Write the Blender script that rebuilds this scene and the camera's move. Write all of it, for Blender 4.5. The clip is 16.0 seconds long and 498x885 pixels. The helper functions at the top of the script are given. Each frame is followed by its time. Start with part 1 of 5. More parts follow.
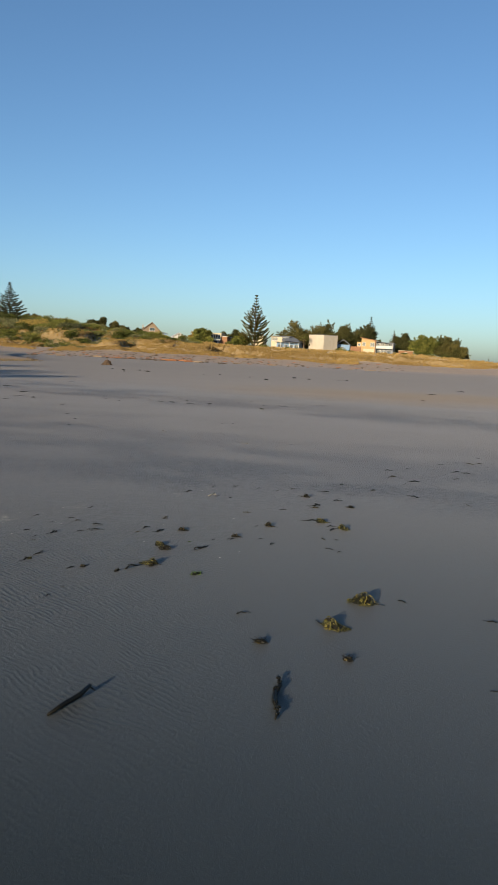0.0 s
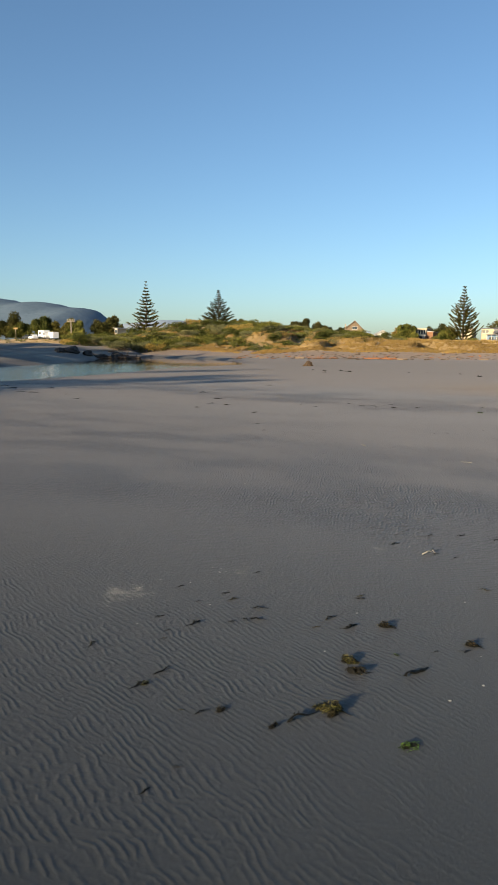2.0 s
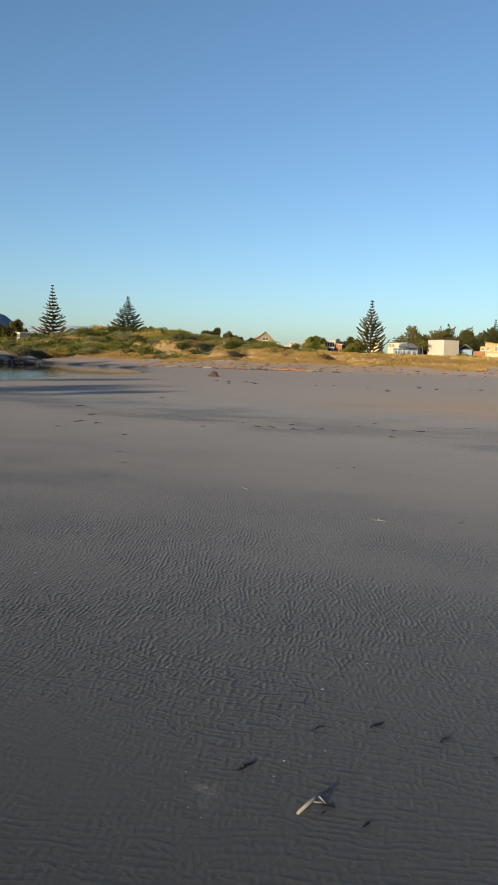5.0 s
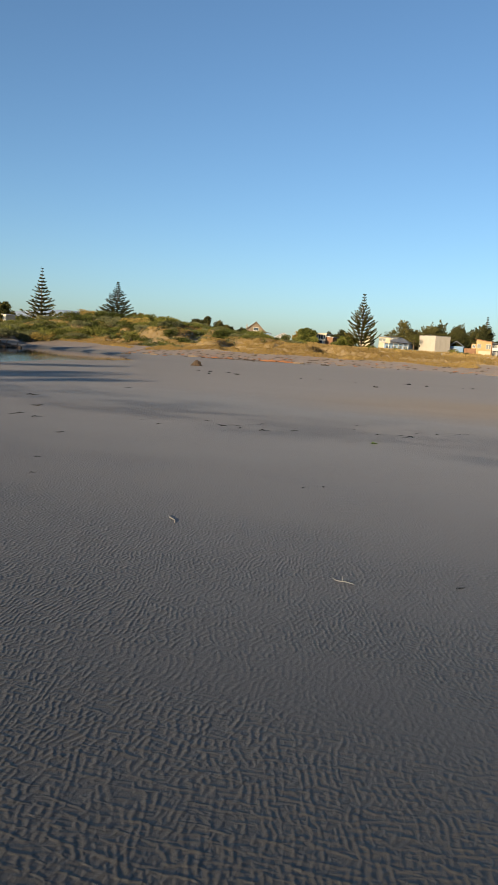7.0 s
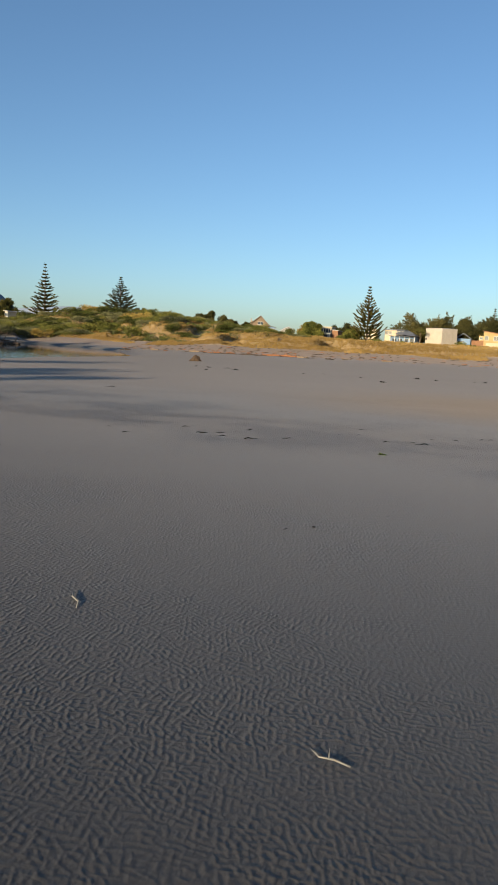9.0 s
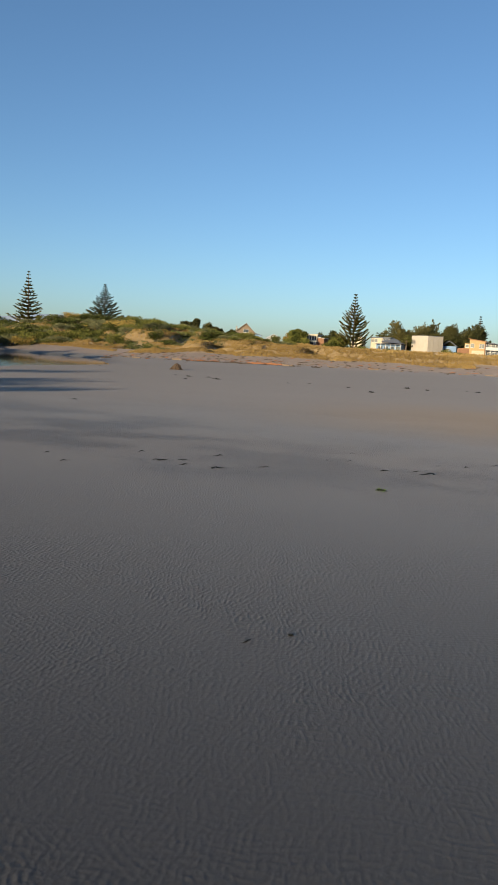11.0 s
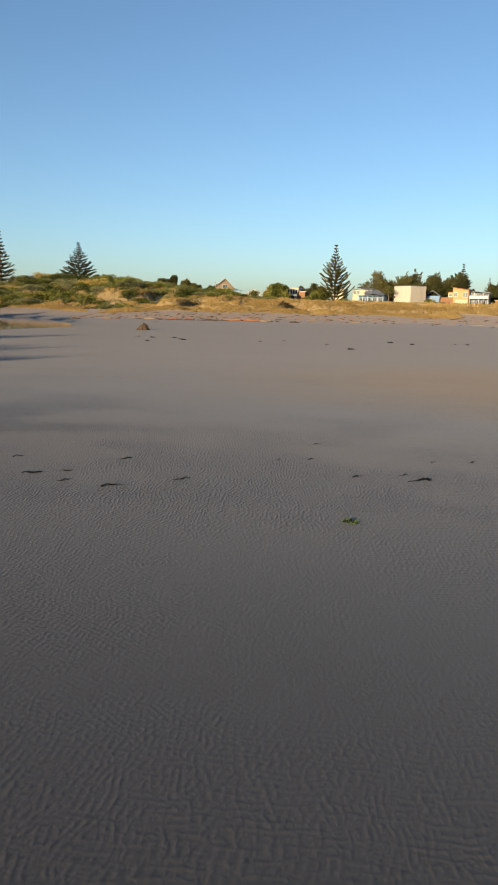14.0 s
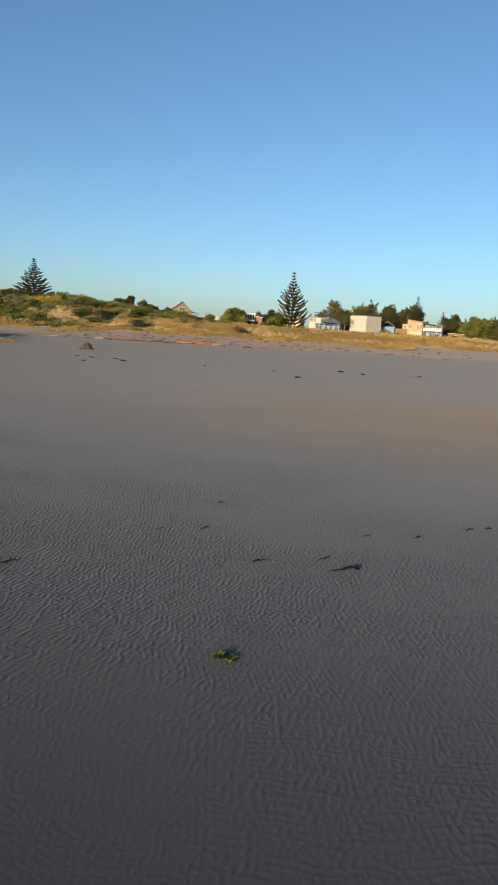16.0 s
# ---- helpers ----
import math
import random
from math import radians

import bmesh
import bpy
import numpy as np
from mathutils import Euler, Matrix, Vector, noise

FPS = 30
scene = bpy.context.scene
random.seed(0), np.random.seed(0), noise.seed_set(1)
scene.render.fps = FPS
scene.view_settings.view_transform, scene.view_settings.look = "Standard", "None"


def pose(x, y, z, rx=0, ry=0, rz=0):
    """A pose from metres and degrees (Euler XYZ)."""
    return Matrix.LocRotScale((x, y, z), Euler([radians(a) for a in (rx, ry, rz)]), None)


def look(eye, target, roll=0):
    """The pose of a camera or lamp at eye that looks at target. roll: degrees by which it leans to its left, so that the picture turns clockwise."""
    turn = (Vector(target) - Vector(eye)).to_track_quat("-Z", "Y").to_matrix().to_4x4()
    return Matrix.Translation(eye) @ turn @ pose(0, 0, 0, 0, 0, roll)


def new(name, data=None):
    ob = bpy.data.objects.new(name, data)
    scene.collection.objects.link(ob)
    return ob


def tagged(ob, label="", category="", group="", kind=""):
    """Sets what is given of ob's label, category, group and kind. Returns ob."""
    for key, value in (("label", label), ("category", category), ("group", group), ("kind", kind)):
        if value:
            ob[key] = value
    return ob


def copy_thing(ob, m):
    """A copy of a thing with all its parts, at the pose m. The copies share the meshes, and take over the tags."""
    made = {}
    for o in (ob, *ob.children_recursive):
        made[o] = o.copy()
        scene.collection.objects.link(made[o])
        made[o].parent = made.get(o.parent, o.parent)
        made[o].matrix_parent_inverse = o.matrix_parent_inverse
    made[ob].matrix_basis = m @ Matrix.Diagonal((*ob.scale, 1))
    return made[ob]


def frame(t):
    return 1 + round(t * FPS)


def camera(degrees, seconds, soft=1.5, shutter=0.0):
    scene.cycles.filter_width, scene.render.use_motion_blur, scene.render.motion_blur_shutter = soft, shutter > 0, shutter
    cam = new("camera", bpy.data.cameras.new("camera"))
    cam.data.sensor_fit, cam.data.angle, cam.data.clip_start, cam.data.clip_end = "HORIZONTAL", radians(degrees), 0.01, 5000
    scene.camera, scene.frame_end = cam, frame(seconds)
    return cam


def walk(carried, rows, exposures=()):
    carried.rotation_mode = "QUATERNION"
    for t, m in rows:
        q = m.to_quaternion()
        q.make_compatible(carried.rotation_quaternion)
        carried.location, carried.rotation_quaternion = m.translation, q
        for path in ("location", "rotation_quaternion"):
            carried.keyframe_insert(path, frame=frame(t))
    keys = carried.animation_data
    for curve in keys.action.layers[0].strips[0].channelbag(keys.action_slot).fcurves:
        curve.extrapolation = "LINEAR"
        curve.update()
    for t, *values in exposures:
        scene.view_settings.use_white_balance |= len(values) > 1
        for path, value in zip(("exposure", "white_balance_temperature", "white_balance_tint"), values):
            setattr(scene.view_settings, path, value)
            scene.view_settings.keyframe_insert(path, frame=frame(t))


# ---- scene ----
cam = camera(38.9, 16.0, soft=0.6)
PATH = [
    (0, (1.147, 1.473, 1.615), (0.926, 3.445, 1.37), 2.8),
    (0.5, (1.114, 2.046, 1.626), (0.741, 3.995, 1.372), 2.7),
    (1, (0.954, 2.583, 1.637), (0.415, 4.494, 1.397), 2.2),
    (1.5, (0.878, 3.14, 1.628), (0.162, 4.987, 1.355), 1.2),
    (2, (0.692, 3.656, 1.631), (-0.081, 5.481, 1.368), 0.3),
    (2.5, (0.586, 4.173, 1.642), (-0.123, 6.029, 1.412), 0.6),
    (3, (0.472, 4.636, 1.661), (-0.226, 6.503, 1.485), 0.3),
    (3.5, (0.403, 5.218, 1.676), (-0.173, 7.128, 1.535), 0.4),
    (4, (0.377, 5.759, 1.686), (-0.158, 7.678, 1.509), 0.6),
    (4.2, (0.331, 5.982, 1.676), (-0.201, 7.901, 1.487), 0.8),
    (6.3, (0.231, 8.344, 1.64), (-0.309, 10.25, 1.362), 2.7),
    (6.5, (0.194, 8.576, 1.649), (-0.337, 10.484, 1.375), 2.9),
    (7, (0.199, 9.217, 1.653), (-0.307, 11.134, 1.394), 3.4),
    (7.5, (0.17, 9.777, 1.634), (-0.286, 11.71, 1.394), 3.6),
    (8, (0.081, 10.491, 1.625), (-0.385, 12.42, 1.382), 2.9),
    (8.2, (0.09, 10.72, 1.65), (-0.415, 12.64, 1.404), 2.6),
    (10.3, (-0.309, 13.12, 1.638), (-0.835, 15.024, 1.327), 2.8),
    (10.5, (-0.311, 13.356, 1.679), (-0.835, 15.262, 1.372), 2.9),
    (11, (-0.401, 13.917, 1.668), (-0.888, 15.84, 1.416), 2.8),
    (11.5, (-0.377, 14.451, 1.686), (-0.802, 16.389, 1.435), 2.5),
    (12, (-0.462, 15.04, 1.651), (-0.893, 16.97, 1.352), 2.2),
    (12.5, (-0.471, 15.596, 1.655), (-0.943, 17.509, 1.312), 1.6),
    (13, (-0.501, 16.223, 1.651), (-0.995, 18.126, 1.287), 0.8),
    (13.5, (-0.537, 16.805, 1.669), (-1.012, 18.712, 1.297), 0.9),
    (14, (-0.49, 17.339, 1.704), (-0.93, 19.254, 1.333), 1.0),
    (14.5, (-0.516, 17.899, 1.681), (-0.877, 19.831, 1.315), 2.8),
    (15, (-0.378, 18.474, 1.681), (-0.66, 20.42, 1.316), 3.4),
    (15.5, (-0.363, 19.009, 1.645), (-0.625, 20.965, 1.319), 3.4),
    (16, (-0.292, 19.539, 1.671), (-0.612, 21.49, 1.371), 3.2),
]
EXPOSURES = [(0, 0.62, 6180, 5), (0.5, 0.68, 6250, 5), (1, 0.82, 6500, 5), (2.5, 0.87, 6600, 5), (3, 0.88, 6550, 5), (3.5, 0.74, 6200, 5), (4, 0.79, 6550, 5), (6.5, 0.72, 6550, 5), (7, 0.71, 6380, 5), (8, 0.67, 6300, 5), (10.5, 0.83, 6600, 6), (11, 0.63, 6200, 5), (12, 0.72, 6450, 5), (12.5, 0.80, 6620, 6), (13, 0.92, 6800, 7), (13.5, 0.86, 6800, 6), (14, 0.83, 6680, 6), (15, 0.66, 6480, 6), (15.5, 0.69, 6420, 5), (16, 0.63, 6250, 5)]
walk(cam, [(t, look(eye, target, roll)) for t, eye, target, roll in PATH], EXPOSURES)


# ---------------------------------------------------------------- light
SUN_TURN, SUN_RISE = 200.0, 12.0   # compass turn from +y and height of the low sun, degrees


def sun_way():
    a, e = radians(SUN_TURN), radians(SUN_RISE)
    return Vector((math.sin(a) * math.cos(e), math.cos(a) * math.cos(e), math.sin(e)))


def make_light():
    world = bpy.data.worlds.new("sky")
    scene.world = world
    world.use_nodes = True
    nt = world.node_tree
    sky = nt.nodes.new("ShaderNodeTexSky")
    sky.sky_type = "NISHITA"
    sky.sun_disc = False
    sky.sun_elevation = radians(SUN_RISE)
    sky.sun_rotation = radians(SUN_TURN)
    sky.altitude = 0
    sky.air_density, sky.dust_density, sky.ozone_density = 0.86, 1.1, 3.0
    back = nt.nodes["Background"]
    back.inputs["Strength"].default_value = 0.106
    nt.links.new(sky.outputs["Color"], back.inputs["Color"])
    lamp = bpy.data.lights.new("sun", "SUN")
    lamp.energy, lamp.angle, lamp.color = 5.0, radians(0.53), (1.0, 0.79, 0.54)
    ob = new("sun", lamp)
    ob.matrix_world = look(sun_way() * 100, (0, 0, 0))


make_light()


# ---------------------------------------------------------------- materials
def nodes_of(name):
    m = bpy.data.materials.new(name)
    m.use_nodes = True
    nt = m.node_tree
    return m, nt, nt.nodes["Principled BSDF"]


def add(nt, kind, **sets):
    n = nt.nodes.new(kind)
    for key, value in sets.items():
        if key == "op":
            n.operation = value
        elif key in n.inputs:
            n.inputs[key].default_value = value
    return n


def ramp(nt, source, stops):
    r = nt.nodes.new("ShaderNodeValToRGB")
    el = r.color_ramp.elements
    while len(el) < len(stops):
        el.new(0.5)
    for e, (at, col) in zip(el, stops):
        e.position, e.color = at, (*col, 1)
    nt.links.new(source, r.inputs["Fac"])
    return r.outputs["Color"]


def noise_tex(nt, vec, scale, detail=3.0, rough=0.55, distort=0.0):
    n = add(nt, "ShaderNodeTexNoise", Scale=scale, Detail=detail, Roughness=rough, Distortion=distort)
    nt.links.new(vec, n.inputs["Vector"])
    return n.outputs["Fac"]


def mapped(nt, source, scale=(1, 1, 1), turn=0.0, move=(0, 0, 0)):
    m = nt.nodes.new("ShaderNodeMapping")
    m.inputs["Scale"].default_value = scale
    m.inputs["Rotation"].default_value = (0, 0, radians(turn))
    m.inputs["Location"].default_value = move
    nt.links.new(source, m.inputs["Vector"])
    return m.outputs["Vector"]


def maths(nt, op, a, b=None, c=None, clamp=False):
    n = nt.nodes.new("ShaderNodeMath")
    n.operation, n.use_clamp = op, clamp
    for k, v in enumerate((a, b, c)):
        if v is None:
            continue
        if isinstance(v, (int, float)):
            n.inputs[k].default_value = v
        else:
            nt.links.new(v, n.inputs[k])
    return n.outputs[0]


def smooth(nt, v, lo, hi, out_lo=0.0, out_hi=1.0):
    n = nt.nodes.new("ShaderNodeMapRange")
    n.interpolation_type = "SMOOTHSTEP"
    nt.links.new(v, n.inputs["Value"])
    for key, val in (("From Min", lo), ("From Max", hi), ("To Min", out_lo), ("To Max", out_hi)):
        n.inputs[key].default_value = val
    return n.outputs["Result"]


def mix_col(nt, fac, a, b, mode="MIX"):
    n = nt.nodes.new("ShaderNodeMix")
    n.data_type, n.blend_type = "RGBA", mode
    for key, v in ((0, fac), (6, a), (7, b)):
        if isinstance(v, (int, float)):
            n.inputs[key].default_value = v
        elif isinstance(v, tuple):
            n.inputs[key].default_value = (*v, 1)
        else:
            nt.links.new(v, n.inputs[key])
    return n.outputs[2]


def bump(nt, height, distance, strength=1.0, before=None):
    b = nt.nodes.new("ShaderNodeBump")
    b.inputs["Strength"].default_value = strength
    b.inputs["Distance"].default_value = distance
    nt.links.new(height, b.inputs["Height"])
    if before is not None:
        nt.links.new(before, b.inputs["Normal"])
    return b.outputs["Normal"]


def surface(name, stops, scale=3.0, rough=0.8, detail=4.0, relief=0.0, relief_scale=20.0, island=0.0, metal=0.0, stretch=(1, 1, 1), spec=0.4):
    """A plain weathered surface: two scales of colour change, fine relief, and a change from piece to piece."""
    m, nt, bsdf = nodes_of(name)
    co = nt.nodes.new("ShaderNodeTexCoord").outputs["Object"]
    vec = mapped(nt, co, stretch)
    big = noise_tex(nt, vec, scale, detail, 0.6)
    fine = noise_tex(nt, vec, scale * 9.0, 3.0, 0.6)
    fac = maths(nt, "ADD", maths(nt, "MULTIPLY", big, 0.65), maths(nt, "MULTIPLY", fine, 0.35))
    if island:
        geo = nt.nodes.new("ShaderNodeNewGeometry").outputs["Random Per Island"]
        fac = maths(nt, "ADD", fac, maths(nt, "MULTIPLY", maths(nt, "SUBTRACT", geo, 0.5), island))
    nt.links.new(ramp(nt, fac, stops), bsdf.inputs["Base Color"])
    bsdf.inputs["Roughness"].default_value = rough
    bsdf.inputs["Metallic"].default_value = metal
    bsdf.inputs["Specular IOR Level"].default_value = spec
    if relief:
        nt.links.new(bump(nt, noise_tex(nt, vec, relief_scale, 4.0, 0.65), relief), bsdf.inputs["Normal"])
    return m


def sand_material():
    m, nt, bsdf = nodes_of("beach_sand")
    pos = nt.nodes.new("ShaderNodeNewGeometry").outputs["Position"]
    sep = nt.nodes.new("ShaderNodeSeparateXYZ")
    nt.links.new(pos, sep.inputs[0])
    z = sep.outputs["Z"]
    # damp bands that run along the shore, broad and uneven
    band = noise_tex(nt, mapped(nt, pos, (0.035, 0.13, 0.1), -12), 1.0, 4.0, 0.6, 0.6)
    patch = noise_tex(nt, mapped(nt, pos, (0.25, 0.4, 0.3), 20), 1.0, 3.0, 0.55)
    damp = smooth(nt, maths(nt, "ADD", maths(nt, "MULTIPLY", band, 0.7), maths(nt, "MULTIPLY", patch, 0.3)), 0.36, 0.62)
    # the strip between the weed line and the upper beach stays wettest
    shore = maths(nt, "ADD", sep.outputs["Y"], maths(nt, "MULTIPLY", maths(nt, "SUBTRACT", patch, 0.5), 4.0))
    soak = ramp(nt, maths(nt, "DIVIDE", shore, 40.0), [(v, (w, w, w)) for v, w in ((0, 1.00), (0.075, 1.00), (0.12, 0.66), (0.15, 0.50), (0.19, 0.46), (0.235, 0.60), (0.29, 0.60), (0.36, 0.48), (0.43, 0.46), (0.53, 0.46), (0.62, 0.36), (0.75, 0.40), (0.86, 0.36))])
    damp = maths(nt, "ADD", maths(nt, "MULTIPLY", damp, 0.10), maths(nt, "MULTIPLY", soak, 0.88), clamp=True)
    seep = maths(nt, "MULTIPLY", smooth(nt, maths(nt, "ADD", shore, maths(nt, "MULTIPLY", band, 6.0)), 28.5, 32.0), smooth(nt, maths(nt, "ADD", shore, maths(nt, "MULTIPLY", band, 6.0)), 40.0, 36.0))
    damp = maths(nt, "ADD", damp, maths(nt, "MULTIPLY", seep, 0.15), clamp=True)
    damp = maths(nt, "MULTIPLY", damp, smooth(nt, maths(nt, "ADD", sep.outputs["Y"], maths(nt, "MULTIPLY", patch, 10.0)), 33.0, 50.0, 1.0, 0.15))
    grain = noise_tex(nt, pos, 900.0, 2.0, 0.7)
    speck = noise_tex(nt, pos, 60.0, 4.0, 0.7)
    wet = ramp(nt, speck, [(0.3, (0.0235, 0.0252, 0.0262)), (0.7, (0.0365, 0.0390, 0.0402))])
    soggy = ramp(nt, speck, [(0.3, (0.0150, 0.0185, 0.0182)), (0.7, (0.0235, 0.0280, 0.0275))])
    wet = mix_col(nt, smooth(nt, maths(nt, "ADD", sep.outputs["Y"], maths(nt, "MULTIPLY", patch, 1.2)), 5.2, 3.6), wet, soggy)
    dry = ramp(nt, speck, [(0.3, (0.0535, 0.0498, 0.0524)), (0.7, (0.0754, 0.0704, 0.0740))])
    upper = ramp(nt, speck, [(0.3, (0.0335, 0.0305, 0.0305)), (0.7, (0.0475, 0.0434, 0.0434))])
    drier = smooth(nt, maths(nt, "ADD", sep.outputs["Y"], maths(nt, "MULTIPLY", patch, 14.0)), 32.0, 64.0)
    flat = mix_col(nt, drier, mix_col(nt, damp, dry, wet), upper)
    flat = mix_col(nt, 0.35, flat, ramp(nt, grain, [(0.3, (0.45, 0.45, 0.45)), (0.7, (1.0, 1.0, 1.0))]), "MULTIPLY")
    flat = mix_col(nt, smooth(nt, maths(nt, "ADD", sep.outputs["Y"], maths(nt, "MULTIPLY", patch, 3.0)), 12.5, 8.0), flat, (0.90, 1.0, 1.03), "MULTIPLY")
    # golden-brown reflection of the lit dunes, painted into the upper beach's sand colour
    dune_glow = maths(nt, "MULTIPLY", smooth(nt, maths(nt, "ADD", sep.outputs["Y"], maths(nt, "MULTIPLY", patch, 8.0)), 31.5, 36.5), smooth(nt, maths(nt, "ADD", sep.outputs["Y"], maths(nt, "MULTIPLY", patch, 8.0)), 48.0, 41.5))
    dune_glow = maths(nt, "MULTIPLY", dune_glow, smooth(nt, maths(nt, "ADD", sep.outputs["X"], maths(nt, "MULTIPLY", band, 10.0)), -3.0, 8.0, 0.0, 1.0))
    flat = mix_col(nt, dune_glow, flat, ramp(nt, speck, [(0.3, (0.046, 0.031, 0.0135)), (0.7, (0.065, 0.044, 0.019))]))
    # dark layered silt on the creek's far bank, its colour also painted over the near bank's shade; two crusts of dried
    # foam among the weed
    silt_shade = smooth(nt, maths(nt, "ADD", sep.outputs["X"], maths(nt, "MULTIPLY", patch, 4.0)), -36.0, -44.0)
    silt_shade = maths(nt, "MULTIPLY", silt_shade, smooth(nt, maths(nt, "ADD", maths(nt, "MULTIPLY_ADD", sep.outputs["X"], 0.52, sep.outputs["Y"]), maths(nt, "MULTIPLY", patch, 3.0)), 91.0, 86.0))
    layer = noise_tex(nt, mapped(nt, pos, (0.06, 0.06, 3.0)), 1.0, 4.0, 0.65)
    for cx, cy, rr in ((-1.85, 7.55, 0.36), (-0.55, 9.30, 0.22), (-1.35, 8.25, 0.28)):
        gap = nt.nodes.new("ShaderNodeVectorMath")
        gap.operation = "DISTANCE"
        nt.links.new(pos, gap.inputs[0])
        gap.inputs[1].default_value = (cx, cy, 0)
        crust = maths(nt, "ADD", gap.outputs["Value"], maths(nt, "MULTIPLY", noise_tex(nt, pos, 9.0, 6.0, 0.75), 1.1))
        flat = mix_col(nt, smooth(nt, crust, rr + 0.36, rr + 0.18, 0.0, 0.50), flat, (0.20, 0.19, 0.17))
    # pale dry sand on the dunes
    dune = ramp(nt, noise_tex(nt, pos, 0.6, 5.0, 0.65), [(0.25, (0.16, 0.114, 0.060)), (0.5, (0.235, 0.166, 0.082)), (0.75, (0.31, 0.222, 0.108))])
    foot = ramp(nt, noise_tex(nt, pos, 1.4, 5.0, 0.7), [(0.3, (0.070, 0.054, 0.043)), (0.7, (0.128, 0.098, 0.076))])
    dune = mix_col(nt, smooth(nt, maths(nt, "ADD", z, maths(nt, "MULTIPLY", patch, 0.8)), 1.55, 2.2), foot, dune)
    high = smooth(nt, maths(nt, "ADD", z, maths(nt, "MULTIPLY", patch, 0.25)), 0.36, 0.60)
    mud = ramp(nt, layer, [(0.35, (0.014, 0.014, 0.014)), (0.5, (0.034, 0.033, 0.031)), (0.65, (0.058, 0.055, 0.050))])
    nt.links.new(mix_col(nt, silt_shade, mix_col(nt, high, flat, dune), mud), bsdf.inputs["Base Color"])
    rough = smooth(nt, damp, 0.0, 1.0, 0.60, 0.46)
    nt.links.new(rough, bsdf.inputs["Roughness"])
    nt.links.new(smooth(nt, damp, 0.15, 0.85, 0.25, 0.35), bsdf.inputs["Specular IOR Level"])
    bsdf.inputs["Diffuse Roughness"].default_value = 1.0
    bsdf.inputs["Sheen Weight"].default_value = 0.042
    bsdf.inputs["Sheen Roughness"].default_value = 0.45
    bsdf.inputs["Sheen Tint"].default_value = (1.0, 0.88, 0.78, 1)
    # ladder ripples under a hand wide: thin short crests across the shore, curved furrows down it, bent and broken
    def bent(amount, scale, move):
        n = nt.nodes.new("ShaderNodeTexNoise")
        n.inputs["Scale"].default_value, n.inputs["Detail"].default_value = scale, 1.5
        nt.links.new(mapped(nt, pos, (1, 1, 1), 0, move), n.inputs["Vector"])
        return maths(nt, "MULTIPLY", maths(nt, "SUBTRACT", n.outputs["Fac"], 0.5), amount)

    def crest(turn, pitch, bends, move, sharp, torn_scale, lo, hi):
        flat_pos = mapped(nt, pos, (1, 1, 1), turn, move)
        w = nt.nodes.new("ShaderNodeSeparateXYZ")
        nt.links.new(flat_pos, w.inputs[0])
        at_ = w.outputs["Y"]
        for amount, scale in bends:
            at_ = maths(nt, "ADD", at_, bent(amount, scale, move))
        wave = maths(nt, "SINE", maths(nt, "MULTIPLY", at_, 2 * math.pi / pitch))
        wave = maths(nt, "POWER", maths(nt, "MULTIPLY_ADD", wave, 0.5, 0.5), sharp)
        torn = noise_tex(nt, mapped(nt, pos, torn_scale, turn, (move[1], move[0], 3)), 1.0, 2.0, 0.6)
        return maths(nt, "MULTIPLY", wave, smooth(nt, torn, lo, hi))

    c1 = crest(3, 0.060, ((0.22, 1.0), (0.08, 4.0), (0.03, 13.0)), (2, 0, 0), 3.0, (9.0, 16.0, 1), 0.44, 0.58)
    c2 = crest(76, 0.037, ((0.24, 1.1), (0.08, 4.0), (0.024, 13.0)), (0, 5, 0), 1.3, (13.0, 11.0, 1), 0.42, 0.58)
    c3 = crest(30, 0.037, ((0.26, 0.9), (0.10, 3.4), (0.036, 11.0)), (6, 2, 0), 1.4, (8.0, 11.0, 1), 0.38, 0.58)
    c4 = crest(104, 0.041, ((0.26, 1.0), (0.08, 4.4), (0.024, 13.0)), (4, 1, 0), 1.3, (12.0, 11.0, 1), 0.42, 0.58)
    c5 = crest(-10, 0.040, ((0.26, 1.1), (0.08, 4.2), (0.024, 13.0)), (1, 8, 0), 1.6, (7.0, 16.0, 1), 0.40, 0.58)
    pick = smooth(nt, noise_tex(nt, mapped(nt, pos, (0.25, 0.25, 0.2), 0, (3, 1, 0)), 1.0, 2.0), 0.44, 0.60)
    pick = maths(nt, "MULTIPLY", pick, 0.55)
    pick = maths(nt, "MAXIMUM", pick, smooth(nt, maths(nt, "ADD", sep.outputs["Y"], maths(nt, "MULTIPLY", patch, 2.0)), 9.6, 8.0))
    lattice = maths(nt, "ADD", maths(nt, "MULTIPLY", c2, smooth(nt, sep.outputs["Y"], 13.5, 16.0, 0.34, 0.24)), maths(nt, "MULTIPLY", c4, smooth(nt, sep.outputs["Y"], 13.5, 16.0, 0.30, 0.26)))
    lattice = maths(nt, "MULTIPLY", lattice, smooth(nt, sep.outputs["Y"], 9.2, 11.0, 0.25, 1.0))
    lattice = maths(nt, "ADD", lattice, maths(nt, "MULTIPLY", c5, smooth(nt, sep.outputs["Y"], 13.0, 17.0, 0.24, 0.22)))
    ladder = maths(nt, "MULTIPLY", smooth(nt, sep.outputs["Y"], 8.8, 10.2), smooth(nt, sep.outputs["Y"], 10.8, 12.6, 0.55, 0.10))
    ripple = maths(nt, "ADD", lattice, maths(nt, "MULTIPLY", c1, ladder))
